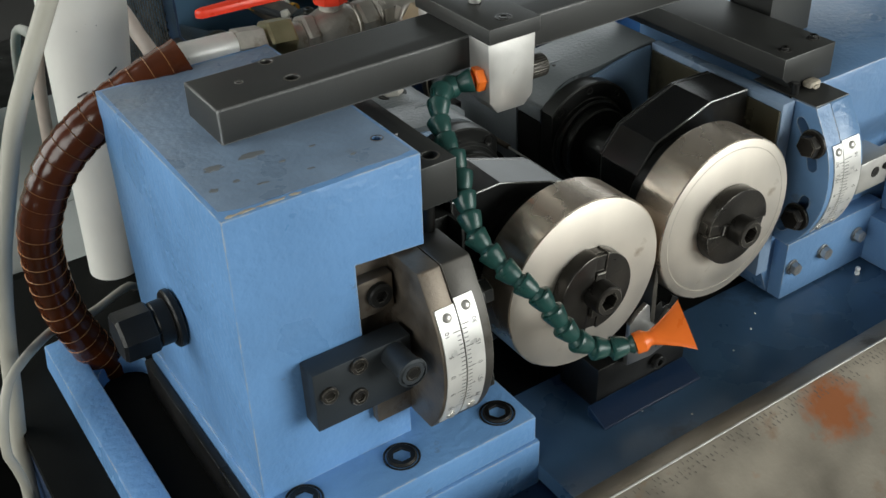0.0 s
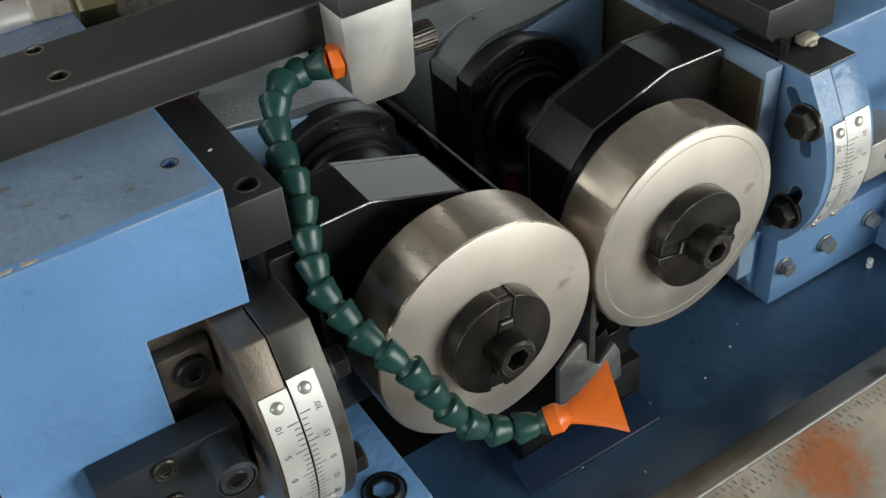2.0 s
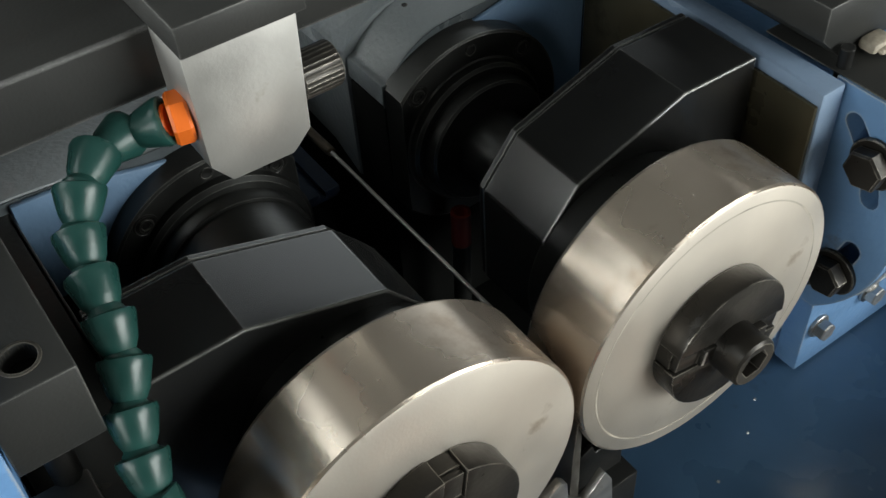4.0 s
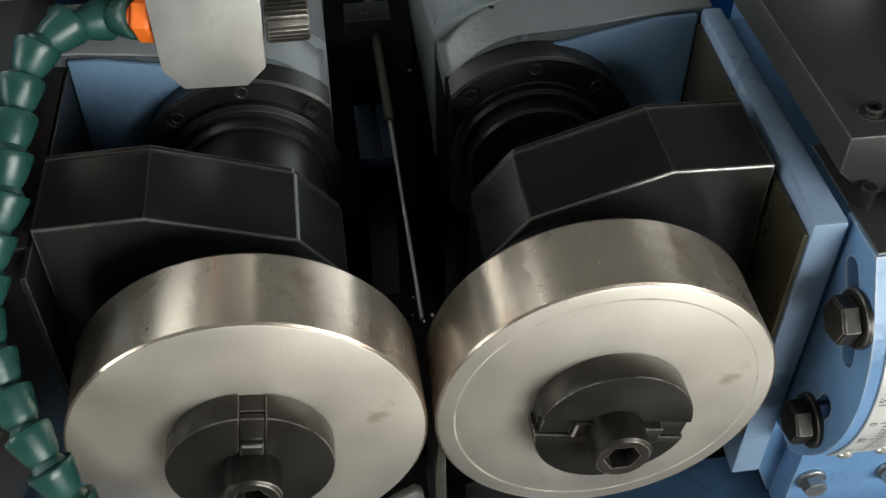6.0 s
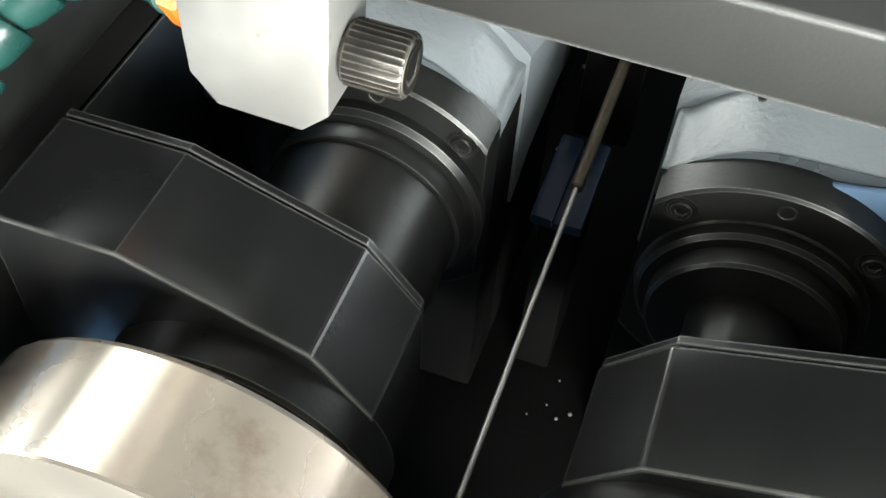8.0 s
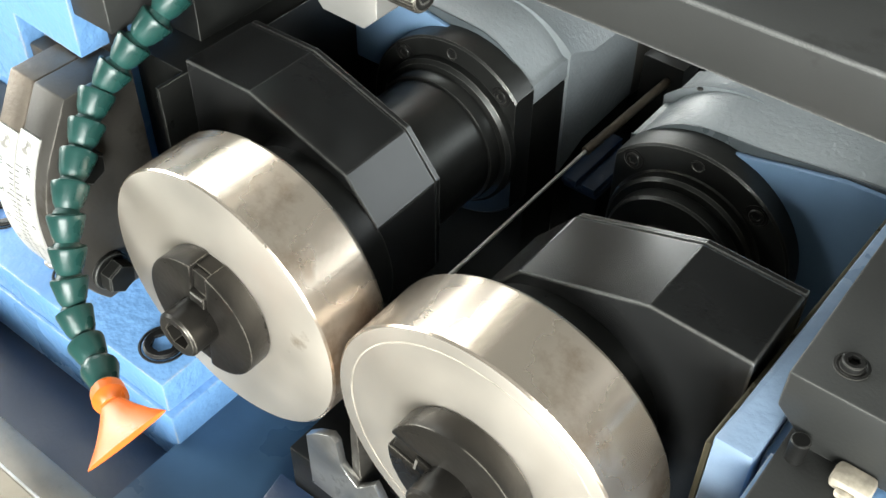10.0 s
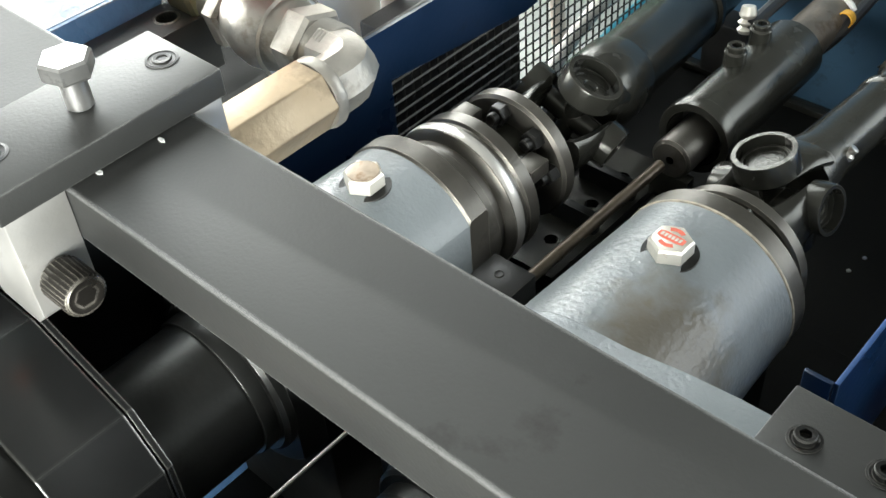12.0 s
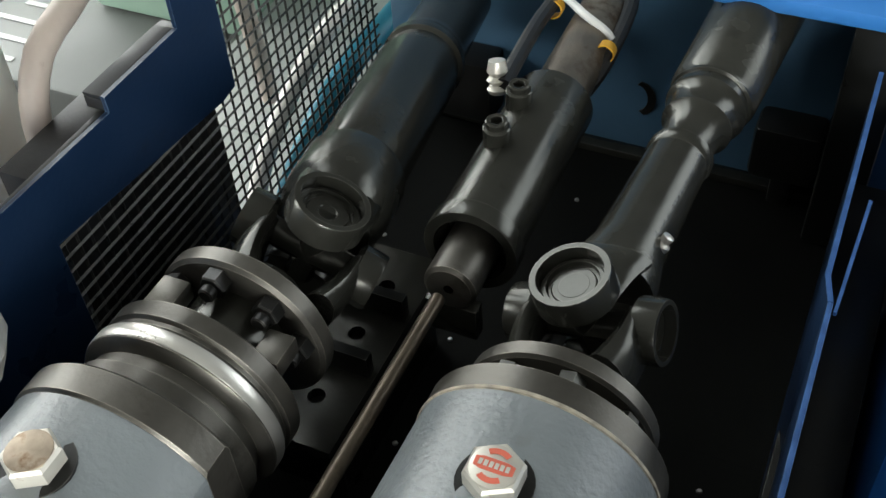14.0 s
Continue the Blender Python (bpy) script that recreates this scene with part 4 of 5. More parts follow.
set_off(-0.012, -0.009, 0.009)
tb = thing("stop_block", "small bright steel stop block with a thin rod", "block", (0.3, 0.04, -0.03))
part("block", box(0.272, 0.320, 0.018, 0.052, -0.032, 0.004, 0.0012), STEELM, tb)
part("hole", ring_hole((0.298, 0.018, -0.013), (0, -1, 0), 0.0052), BLACK, tb)
part("screw", socket_screw((0.313, 0.018, -0.010), (0, -1, 0), 0.0038, 0.003, 0.55), BLACK, tb)
part("rod", cyl((0.320, 0.035, -0.006), (0.62, 0.035, 0.0), 0.0055, 20), STEEL, tb)
part("bracket", box(0.2660, 0.2718, 0.03, 0.0795, -0.035, 0.002, 0.001), BLACK, tb)

set_off(-0.009, -0.006, 0.014)
side = thing("side_casting", "sky-blue painted end casting split by a thin joint", "machine block", (0.45, 0.03, -0.19))
part("lower_casting", box(0.380, 0.75, -0.012, 0.0655, -0.1895, -0.128, 0.003), DULLB, side)
part("upper_casting", box(0.400, 0.75, -0.008, 0.0655, -0.1255, -0.04, 0.003), DULLB, side)

set_off(0, -0.004, 0.014)
# ---------- bed, tray and lip ----------
bed = thing("machine_bed", "dark blue oily machine bed with a chip tray in front", "machine bed", (0, 0, FLOOR))
part("tray_floor", box(-0.153, 0.8, -0.052, 0.11, -0.21, -0.1903, 0), TRAYB, bed, "oily dark blue tray floor")
part("pan", joined(box(-0.55, 0.8, 0.1102, 0.64, -0.215, -0.191, 0), box(-0.222, 0.8, 0.6401, 0.94, -0.215, -0.191, 0)), PIT, bed, "near-black pan under the shafts")
part("front_lip", prism([(-0.05, -0.1905), (-0.05, -0.165), (-0.0535, -0.1615), (-0.074, -0.156), (-0.0765, -0.157), (-0.0765, -0.1905)], "x", -0.6, 0.8), LIP, bed, "worn bare steel lip")
part("front_panel", prism([(-0.0768, -0.1574), (-0.30, -0.285), (-0.30, -0.9), (-0.0768, -0.9)], "x", -0.6, 0.8), RUST, bed, "rusty sheet steel apron")
part("bed_body", joined(box(-0.55, 0.8, -0.0766, 0.64, -1.0, -0.2152, 0), box(-0.222, 0.8, 0.6401, 0.93, -1.0, -0.2152, 0)), NAVY, bed)
rng = random.Random(4)
hx = bmesh.new()
for i in range(84):
    for k in range(3):
        if rng.random() < 0.25:
            continue
        x = -0.16 + 0.0058 * i - 0.002 * k + 0.002 * rng.random()
        yy = -0.0800 - 0.0050 * k - 0.0015 * rng.random()
        zz = -0.1574 - (-0.0768 - yy) * 0.572
        q = Vector((x, yy, zz + 0.0007))
        u, v = Vector((0.0003 + 0.0003 * rng.random(), 0, 0)), Vector((0.0010, -0.0022, -0.00126)) * (0.25 + rng.random() * 0.65)
        hx.faces.new([hx.verts.new(q + a * u + w * v) for a, w in ((-1, -1), (1, -1), (1, 1), (-1, 1))])
part("ridge_line", tube([(-0.6, -0.0752, -0.1568), (0.1, -0.0752, -0.1568), (0.8, -0.0752, -0.1568)], 0.0011, 8, 0.1), STEELM, bed, "bright rubbed line along the lip")
tagged(part("scuffing", hx, SCUFF, bed, "dark scuffs along the apron's edge", smooth=False), kind="stuff")
speck = bmesh.new()
for i in range(9):
    x, y = rng.uniform(-0.1, 0.34), rng.uniform(-0.03, 0.09)
    speck = joined(speck, lathe([(0.0012, 0), (0.0008, 0.0008), (0, 0.001)], (x, y, -0.1903), (0, 0, 1), 7))
for i in range(22):
    x, y = rng.uniform(-0.18, 0.18), rng.uniform(0.42, 0.85)
    speck = joined(speck, lathe([(0.0022, 0), (0.0015, 0.0012), (0, 0.0015)], (x, y, -0.191), (0, 0, 1), 7))
for i in range(13):
    x, y = rng.uniform(-0.028, 0.032), rng.uniform(0.112, 0.30)
    k = rng.uniform(0.35, 0.8)
    speck = joined(speck, lathe([(0.0019 * k, 0), (0.0012 * k, 0.001), (0, 0.0013)], (x, y, -0.191), (0, 0, 1), 6))
tagged(part("chips", speck, STEEL, bed, "tiny bright metal chips"), kind="stuff")

set_off(0.003, 0.006, -0.007)
# ---------- trough left of the head block ----------
tr = thing("drain_trough", "sky-blue drain trough beside the head block", "trough", (-0.46, 0.15, -0.3))
part("outer_rim", prism([(-0.468, -0.140), (-0.498, -0.142), (-0.512, -0.265), (-0.512, -0.5), (-0.468, -0.5)], "y", -0.05, 0.44, 0.002), BLUE, tr)
part("end_wall", prism(outline_arc(-0.4403, 0.352, 0.0275, 0, 180, 10) + [(-0.4678, 0.385), (-0.4128, 0.385)], "z", -0.30, -0.150, 0.002), BLUE, tr, "rounded blue end of the trough")
part("trough_floor", box(-0.468, -0.4128, -0.05, 0.352, -0.30, -0.285, 0), OILY, tr, "oil-black trough floor")
part("inner_rim", box(-0.4215, -0.4128, -0.02, 0.334, -0.285, -0.128, 0.0015), BLACK, tr, "black sealing strip")

set_off(0, 0, 0)
# ---------- work rest between the rolls ----------
wr = thing("work_rest", "steel work rest with a thin blade standing between the rolls", "work rest", (0, 0.05, -0.16))
part("base_block", box(-0.060, 0.060, 0.040, 0.098, -0.1762, -0.1235, 0.0015), BLACK, wr)
part("base_slab", prism([(0.0395, -0.1762), (0.012, -0.1762), (0.013, -0.1735), (0.022, -0.1705), (0.0395, -0.1630)], "x", -0.072, 0.060, 0.0012), NAVY, wr, "oily blue foot")
part("step_block", box(0.012, 0.055, 0.055, 0.10, -0.1237, -0.108, 0.0015), BLACK, wr)
part("blade", prism([(0.0035, -0.014), (0.0065, -0.013), (0.0075, -0.11), (0.0005, -0.11), (0.0015, -0.05)], "y", 0.036, 0.075, 0.0005), STEELD, wr)
part("guide_plate", prism([(-0.031, -0.125), (-0.031, -0.075), (-0.022, -0.066), (-0.010, -0.058), (-0.006, -0.062), (-0.004, -0.082), (0.008, -0.094), (0.014, -0.088), (0.022, -0.078), (0.028, -0.090), (0.031, -0.120), (0.0, -0.128)], "y", 0.031, 0.0365, 0.0006), ZINCD, wr, "bright notched guide plate")
part("stop_plate", prism([(0.020, -0.1236), (0.056, -0.1236), (0.056, -0.092), (0.047, -0.085), (0.044, -0.094), (0.034, -0.094), (0.031, -0.085), (0.020, -0.090)], "y", 0.0515, 0.0548, 0.0006), BLACK, wr, "black notched upright plate")
part("screw", socket_screw((0.018, 0.038, -0.147), (0, -1, 0), 0.0078, 0.006, 0.55), BLACK, wr)
for z in (-0.070, -0.085):
    part("adjuster", socket_screw((0.022, 0.07, z), (0.2, -1, 0.3), 0.0062, 0.012, 0.55), OILY, wr)

# ---------- coolant hose ----------
hose = thing("coolant_hose", "jointed green plastic coolant hose with an orange fan nozzle", "hose", (-0.13, 0.17, 0.157))
part("nut", hexagon((-0.1122, 0.1570, 0.1640), (-0.1205, 0.1592, 0.1638), 0.0115, 0.1), ORANGE, hose, "orange hexagon nut")
part("hose_neck", cyl((-0.1204, 0.1592, 0.1638), (-0.1250, 0.1620, 0.1625), 0.0072, 20), ORANGE, hose, "orange neck of the nut")
HPTS = [(-0.1240, 0.1615, 0.1628), (-0.1300, 0.1660, 0.1595), (-0.1425, 0.1690, 0.1580), (-0.1580, 0.1570, 0.1608), (-0.1700, 0.1420, 0.1550), (-0.1765, 0.1295, 0.1425), (-0.1795, 0.1085, 0.1325), (-0.182, 0.0938, 0.1205),
        (-0.1883, 0.0806, 0.1094), (-0.1932, 0.0653, 0.0957), (-0.1963, 0.0519, 0.084), (-0.1913, 0.0367, 0.0715), (-0.185, 0.022, 0.0595), (-0.1765, 0.0071, 0.0492), (-0.1676, -0.0046, 0.0384), (-0.1603, -0.013, 0.0221),
        (-0.1532, -0.0209, 0.008), (-0.1400, -0.0290, -0.0070), (-0.1185, -0.0355, -0.0155), (-0.0989, -0.0445, -0.0138)]
fine_line = smooth_path(HPTS, 0.001)
JN = 20
joints = [fine_line[round(i * (len(fine_line) - 1) / JN)] for i in range(JN + 1)]
for a, b in zip(joints, joints[1:]):
    d = b - a
    L = d.length
    part("joint", lathe([(0, -0.002), (0.0056, -0.002), (0.0076, -0.0004), (0.0083, 0.0018), (0.0073, 0.0042), (0.0063, 0.0056), (0.0070, 0.0068), (0.0083, 0.0095), (0.0102, L - 0.0008), (0.0107, L + 0.0012), (0.0105, L + 0.0028), (0.0093, L + 0.0034), (0, L + 0.0025)],
                         b, a - b, 22), GREEN, hose)
NB, NA, NC = Vector(joints[-1]), Vector((-0.0495, -0.0415, 0.0092)), Vector((-0.0650, -0.0840, -0.0108))
nd = ((NA + NC) / 2 - NB).normalized()
part("nozzle_neck", lathe([(0, 0), (0.0095, 0), (0.0098, 0.008), (0.0068, 0.0125), (0.0066, 0.016), (0, 0.016)], NB, nd, 24), ORANGE, hose, "orange nozzle neck")
fan = bmesh.new()
wide = (NA - NC)
thick = nd.cross(wide).normalized()
rows = []
for k, (wd, th) in enumerate(((0.0058, 0.0058), (0.011, 0.0045), (0.017, 0.0032), (wide.length / 2, 0.0018))):
    c = NB + nd * 0.0125
    c = c.lerp((NA + NC) / 2, k / 3)
    u = wide.normalized()
    rows.append([fan.verts.new(c + u * wd * math.cos(2 * math.pi * i / 20) + thick * th * math.sin(2 * math.pi * i / 20)) for i in range(20)])
for a, b in zip(rows, rows[1:]):
    for i in range(20):
        fan.faces.new((a[i], a[(i + 1) % 20], b[(i + 1) % 20], b[i]))
fan.faces.new(rows[0][::-1])
fan.faces.new(rows[-1])
part("fan_nozzle", fan, ORANGE, hose, "flat orange fan nozzle")

set_off(0.0015, 0.011, -0.0095)
# ---------- push rod ----------
rod = thing("push_rod", "thin steel push rod in a small black guide block", "rod", (0, 0.37, 0.0))
part("thin_rod", cyl((0.0005, 0.085, 0.016), (0, 0.262, 0.0165), 0.0013, 12, 0.0004), STEEL, rod)
part("front_rod", cyl((0, 0.258, 0.0165), (0, 0.366, 0.012), 0.0032, 20, 0.0008), RODB, rod)
part("rear_rod", cyl((0, 0.39, 0.011), (-0.002, 0.55, 0.0055), 0.0043, 20, 0.0008), RODB, rod)
part("guide_block", box(-0.0215, 0.0115, 0.3655, 0.3905, -0.055, 0.0265, 0.001), BLACK, rod)
part("guide_hole", ring_hole((-0.007, 0.377, 0.0265), (0, 0, 1), 0.0028), BLACK, rod)

set_off(0, 0, 0)
rg = thing("rod_cradle", "small blue painted cradle plate under the push rod", "bracket", (0, 0.30, -0.16))
part("plate", joined(box(-0.0195, -0.0075, 0.278, 0.340, -0.036, -0.030, 0.001), box(-0.0035, 0.0075, 0.278, 0.340, -0.036, -0.030, 0.001), box(-0.0195, 0.0075, 0.282, 0.340, -0.042, -0.0362, 0.001)), NAVY, rg)
part("foot", box(-0.016, 0.005, 0.288, 0.340, -0.1768, -0.0422, 0.001), PIT, rg)

set_off(0.004, 0.0215, -0.0105)
# ---------- cylinder ----------
cy = thing("air_cylinder", "dark oily cylinder with two hose fittings", "cylinder", (-0.003, 0.65, -0.02))
part("barrel", lathe([(0.0205, 0.02), (0.0225, 0.0), (0.0285, 0.0), (0.0292, 0.002), (0.0292, 0.012), (0.0272, 0.0135), (0.0272, 0.148), (0.02, 0.149), (0, 0.149)], (-0.002, 0.577, 0.008), (-0.02, 1, -0.02), 48), SHAFT, cy)
part("bore", lathe([(0.0206, 0.019), (0, 0.019)], (-0.002, 0.577, 0.008), (-0.02, 1, -0.02), 32), BLACK, cy)
part("piston_nose", lathe([(0.003, 0.0), (0.0135, 0.0), (0.0158, 0.002), (0.0158, 0.05), (0, 0.05)], (-0.0015, 0.546, 0.0075), (-0.02, 1, -0.02), 32), STEELD, cy)
part("nose_flat", box(-0.0175, 0.0145, 0.546, 0.556, -0.03, -0.006, 0.001), SHAFT, cy)
part("end_cap", lathe([(0, 0), (0.019, 0), (0.019, 0.14), (0, 0.14)], (-0.005, 0.724, 0.004), (-0.03, 1, -0.03), 24), WORN, cy, "brown worn rear boss")
part("port_boss", joined(cyl((-0.0135, 0.648, 0.028), (-0.0135, 0.648, 0.0425), 0.0085, 20), socket_screw((-0.0135, 0.648, 0.042), (0, 0, 1), 0.0068, 0.0052, 0.6)), SHAFT, cy, "open threaded port")
part("port_boss", joined(cyl((-0.0145, 0.687, 0.026), (-0.0145, 0.687, 0.042), 0.0085, 20), socket_screw((-0.0145, 0.687, 0.0415), (0, 0, 1), 0.0066, 0.0045, 0.6)), SHAFT, cy, "open threaded port")
part("hose_tail", lathe([(0, 0), (0.006, 0), (0.0075, 0.003), (0.005, 0.006), (0.0075, 0.009), (0.005, 0.012), (0.007, 0.015), (0.0055, 0.022), (0, 0.023)], (-0.036, 0.706, 0.020), (-0.15, 0.25, 1), 18), CAPW, cy, "white ribbed hose tail")
set_off(0.005, 0.025, -0.0125)
ln = thing("air_line", "dark looped hose with yellow cable ties", "hose", (0.0, 0.8, 0.0))
part("loop", tube([(-0.033, 0.70, 0.03), (-0.037, 0.74, 0.027), (-0.042, 0.80, 0.02), (-0.035, 0.85, 0.022), (-0.015, 0.875, 0.02), (0.008, 0.85, 0.015), (0.012, 0.79, 0.008), (0.006, 0.755, -0.002), (-0.002, 0.735, 0.0)], 0.0055, 10, 0.008), RUBBER, ln)
part("wrap", tube([(-0.05, 0.835, 0.02), (-0.03, 0.815, 0.027), (-0.012, 0.80, 0.027), (0.006, 0.797, 0.018), (0.012, 0.80, 0.005)], 0.003, 8, 0.005), WHITE, ln, "pale wrapped cable")
for p in ((0.0095, 0.787, 0.0115), (-0.0400, 0.82, 0.0165)):
    part("cable_tie", lathe([(0.0062, 0), (0.0072, 0), (0.0072, 0.009), (0.0062, 0.009)], p, (0.05, -1, 0.12), 16, closed=True), YELLOW, ln, "yellow cable tie")


set_off(0, 0, 0)
# ---------- cardan shafts ----------
def yoke_ear(parent, mid, pin, away, r, w, spread, base_r):
    """One ear of a fork with its bearing cup. pin: the cross's axis towards this ear; away: from the joint to the fork's foot."""
    pin, away = Vector(pin).normalized(), Vector(away).normalized()
    mid = Vector(mid)
    c = mid + pin * spread
    foot = c - pin * (w * 0.75)
    part("bearing_cup", lathe([(0, 0.0), (0.22 * r, 0.0), (0.26 * r, 0.0008), (0.52 * r, 0.0008), (0.56 * r, 0.0), (0.62 * r, 0.0), (0.66 * r, 0.0028), (0.74 * r, 0.0028), (0.77 * r, 0.0012), (0.80 * r, 0.0012), (0.82 * r, w), (0.97 * r, w), (r, w - 0.0015), (r * 1.02, -w * 0.6), (r * 0.85, -w), (0, -w)], c, pin, 32), SHAFT, parent)
    side_ = pin.cross(away).normalized()
    bm = bmesh.new()
    rings = []
    for k in range(7):
        u = k / 6
        q = foot.lerp(mid + pin * base_r * 0.75 + away * 0.036, u) + pin * 0.002 * math.sin(u * math.pi)
        ww, tt = r * (0.97 + 0.2 * u), w * (0.75 + 0.5 * u)
        rings.append([bm.verts.new(q + side_ * ww * math.cos(2 * math.pi * i / 14) + pin * tt * math.sin(2 * math.pi * i / 14)) for i in range(14)])
    for a, b in zip(rings, rings[1:]):
        for i in range(14):
            bm.faces.new((a[i], a[(i + 1) % 14], b[(i + 1) % 14], b[i]))
    bm.faces.new(rings[0][::-1])
    bm.faces.new(rings[-1])
    part("fork_ear", bm, SHAFT, parent)


# right shaft
rs = thing("drive_shaft", "oily black cardan shaft with a slim rear tube", "drive shaft", (0.08, 0.6, 0), "cardan drive shafts")
part("end_ring", turned([(0.02, 0), (0.0605, 0), (0.0605, 0.013), (0.0585, 0.0145), (0.02, 0.0145)], H, 0.4742, 64), STEELD, rs, "bright turned ring on the housing's end")
part("primer_edge", turned([(0.0604, 0.0), (0.0612, 0.0008), (0.0612, 0.0022), (0.0604, 0.003)], H, 0.4716, 64), CHIP, rs, "line of bare primer at the paint's edge")
part("companion_flange", turned([(0, 0), (0.030, 0), (0.030, 0.014), (0.047, 0.0145), (0.049, 0.016), (0.049, 0.0235), (0.047, 0.025), (0, 0.025)], H, 0.4887, 56), STEELD, rs)
for a in (35, 80, 125, 170):
    q = Vector((H + 0.040 * math.cos(radians(a)), 0.5035, axis_z(0.5035) + 0.040 * math.sin(radians(a))))
    part("flange_bolt", hexagon(q, q + Vector((0, -0.008, 0)), 0.0075, 0.2), SHAFT, rs)
J = Vector((0.084, 0.566, 0.006))
SD = Vector((0.06, 1, 0.0)).normalized()
part("joint_hub", lathe([(0, 0), (0.026, 0), (0.02, 0.018), (0, 0.02)], (H, 0.5137, 0), (0, 1, SLOPE), 32), SHAFT, rs)
up = Vector((-0.28, -0.1, 0.95)).normalized()
sid = up.cross(SD).normalized()
for s in (1, -1):
    yoke_ear(rs, J, up * s, SD, 0.0218, 0.0095, 0.029, 0.02)
    yoke_ear(rs, J, sid * s, (0, -1, -0.03), 0.0175, 0.0085, 0.034, 0.03)
part("cross", joined(cyl(J - up * 0.03, J + up * 0.03, 0.009, 18), cyl(J - sid * 0.034, J + sid * 0.034, 0.009, 18)), SHAFT, rs)
part("slim_tube", lathe([(0, 0.025), (0.026, 0.026), (0.026, 0.034), (0.0210, 0.056), (0.0192, 0.138), (0.0206, 0.140), (0.0206, 0.146), (0.0172, 0.150), (0.0180, 0.170), (0.0225, 0.176), (0.0225, 0.185), (0.0245, 0.192), (0.0262, 0.194), (0.0262, 0.198), (0.0250, 0.199), (0.0250, 0.202), (0.0268, 0.203), (0.0268, 0.207), (0.0285, 0.210), (0.0310, 0.34), (0, 0.34)], J, SD, 36), SHAFT, rs)
part("grease_nipple", lathe([(0, 0), (0.0042, 0), (0.0042, 0.004), (0.0052, 0.005), (0.0052, 0.008), (0.003, 0.0095), (0.0034, 0.0135), (0, 0.0145)], (0.101, 0.624, 0.009), (0.5, 0.3, 0.8), 14), STEEL, rs, "bright grease nipple")
# left shaft
ls = thing("drive_shaft", "oily black cardan shaft with a thick front tube", "drive shaft", (-0.08, 0.6, 0), "cardan drive shafts")
fr = turned([(0.02, 0), (0.0640, 0), (0.0655, 0.0015), (0.0655, 0.016), (0.0635, 0.018), (0.02, 0.018)], -H, 0.3957, 64)
part("end_flange", cut_flat(fr, -0.035, 1), STEELD, ls, "grey machined flange with a flat side")
part("stepped_coupling", turned([(0.02, 0), (0.052, 0), (0.052, 0.013), (0.0485, 0.015), (0.0485, 0.021), (0.0535, 0.023), (0.0555, 0.025), (0.0555, 0.034), (0.0530, 0.0365), (0.0530, 0.039), (0.0550, 0.0405), (0.0550, 0.050), (0.052, 0.052), (0.02, 0.052)], -H, 0.4138, 64), STEELD, ls, "grey turned ring stack with a bright band")
part("bright_band", turned([(0.0556, 0.0), (0.0560, 0.0006), (0.0560, 0.0075), (0.0556, 0.0081)], -H, 0.4396, 64), STEEL, ls, "bright rubbed band")
part("hub", turned([(0, 0), (0.03, 0), (0.03, 0.032), (0, 0.032)], -H, 0.4659, 40), SHAFT, ls)
part("companion_flange", turned([(0.02, 0), (0.048, 0), (0.0505, 0.0018), (0.0505, 0.0105), (0.048, 0.0125), (0.02, 0.0125)], -H, 0.4980, 56), STEELD, ls)
for a in (10, 50, 95, 140):
    q = Vector((-H + 0.040 * math.cos(radians(a)), 0.498, axis_z(0.498) + 0.040 * math.sin(radians(a))))
    b = part("flange_bolt", joined(hexagon(q, q + Vector((0, -0.009, 0)), 0.0078, a * 0.1), cyl(q + Vector((0, -0.009, 0)), q + Vector((0, -0.015, 0)), 0.0045, 14)), BLACK, ls)
for a in (30, 118):
    q = Vector((-H + 0.044 * math.cos(radians(a)), 0.470, 0.044 * math.sin(radians(a))))
    part("drive_lug", box(q.x - 0.008, q.x + 0.008, 0.4662, 0.486, q.z - 0.006, q.z + 0.006, 0.0015), STEELD, ls)
J = Vector((-0.081, 0.562, 0.004))
SD = Vector((-0.16, 1, -0.14)).normalized()
part("joint_hub", lathe([(0, 0), (0.027, 0), (0.02, 0.02), (0, 0.022)], (-H, 0.5107, 0), (0, 1, SLOPE), 32), SHAFT, ls)
up = Vector((0.38, -0.05, 0.80))
up = (up - SD * up.dot(SD)).normalized()
sid = up.cross(SD).normalized()
for s in (1, -1):
    yoke_ear(ls, J, up * s, SD, 0.0228, 0.0100, 0.030, 0.022)
    yoke_ear(ls, J, sid * s, (0, -1, -0.03), 0.0175, 0.0085, 0.034, 0.03)
part("cross", joined(cyl(J - up * 0.03, J + up * 0.03, 0.009, 18), cyl(J - sid * 0.034, J + sid * 0.034, 0.009, 18)), SHAFT, ls)
part("thick_tube", lathe([(0, 0.022), (0.028, 0.023), (0.0320, 0.034), (0.0335, 0.045), (0.0335, 0.076), (0.0320, 0.080), (0.0305, 0.082), (0.0305, 0.212), (0.0295, 0.216), (0.0285, 0.226), (0.0310, 0.229), (0.0310, 0.236), (0.0285, 0.240), (0.0262, 0.252), (0.0250, 0.345), (0, 0.345)], J, SD, 40), SHAFT, ls)

set_off(0.003, 0.017, 0.0)
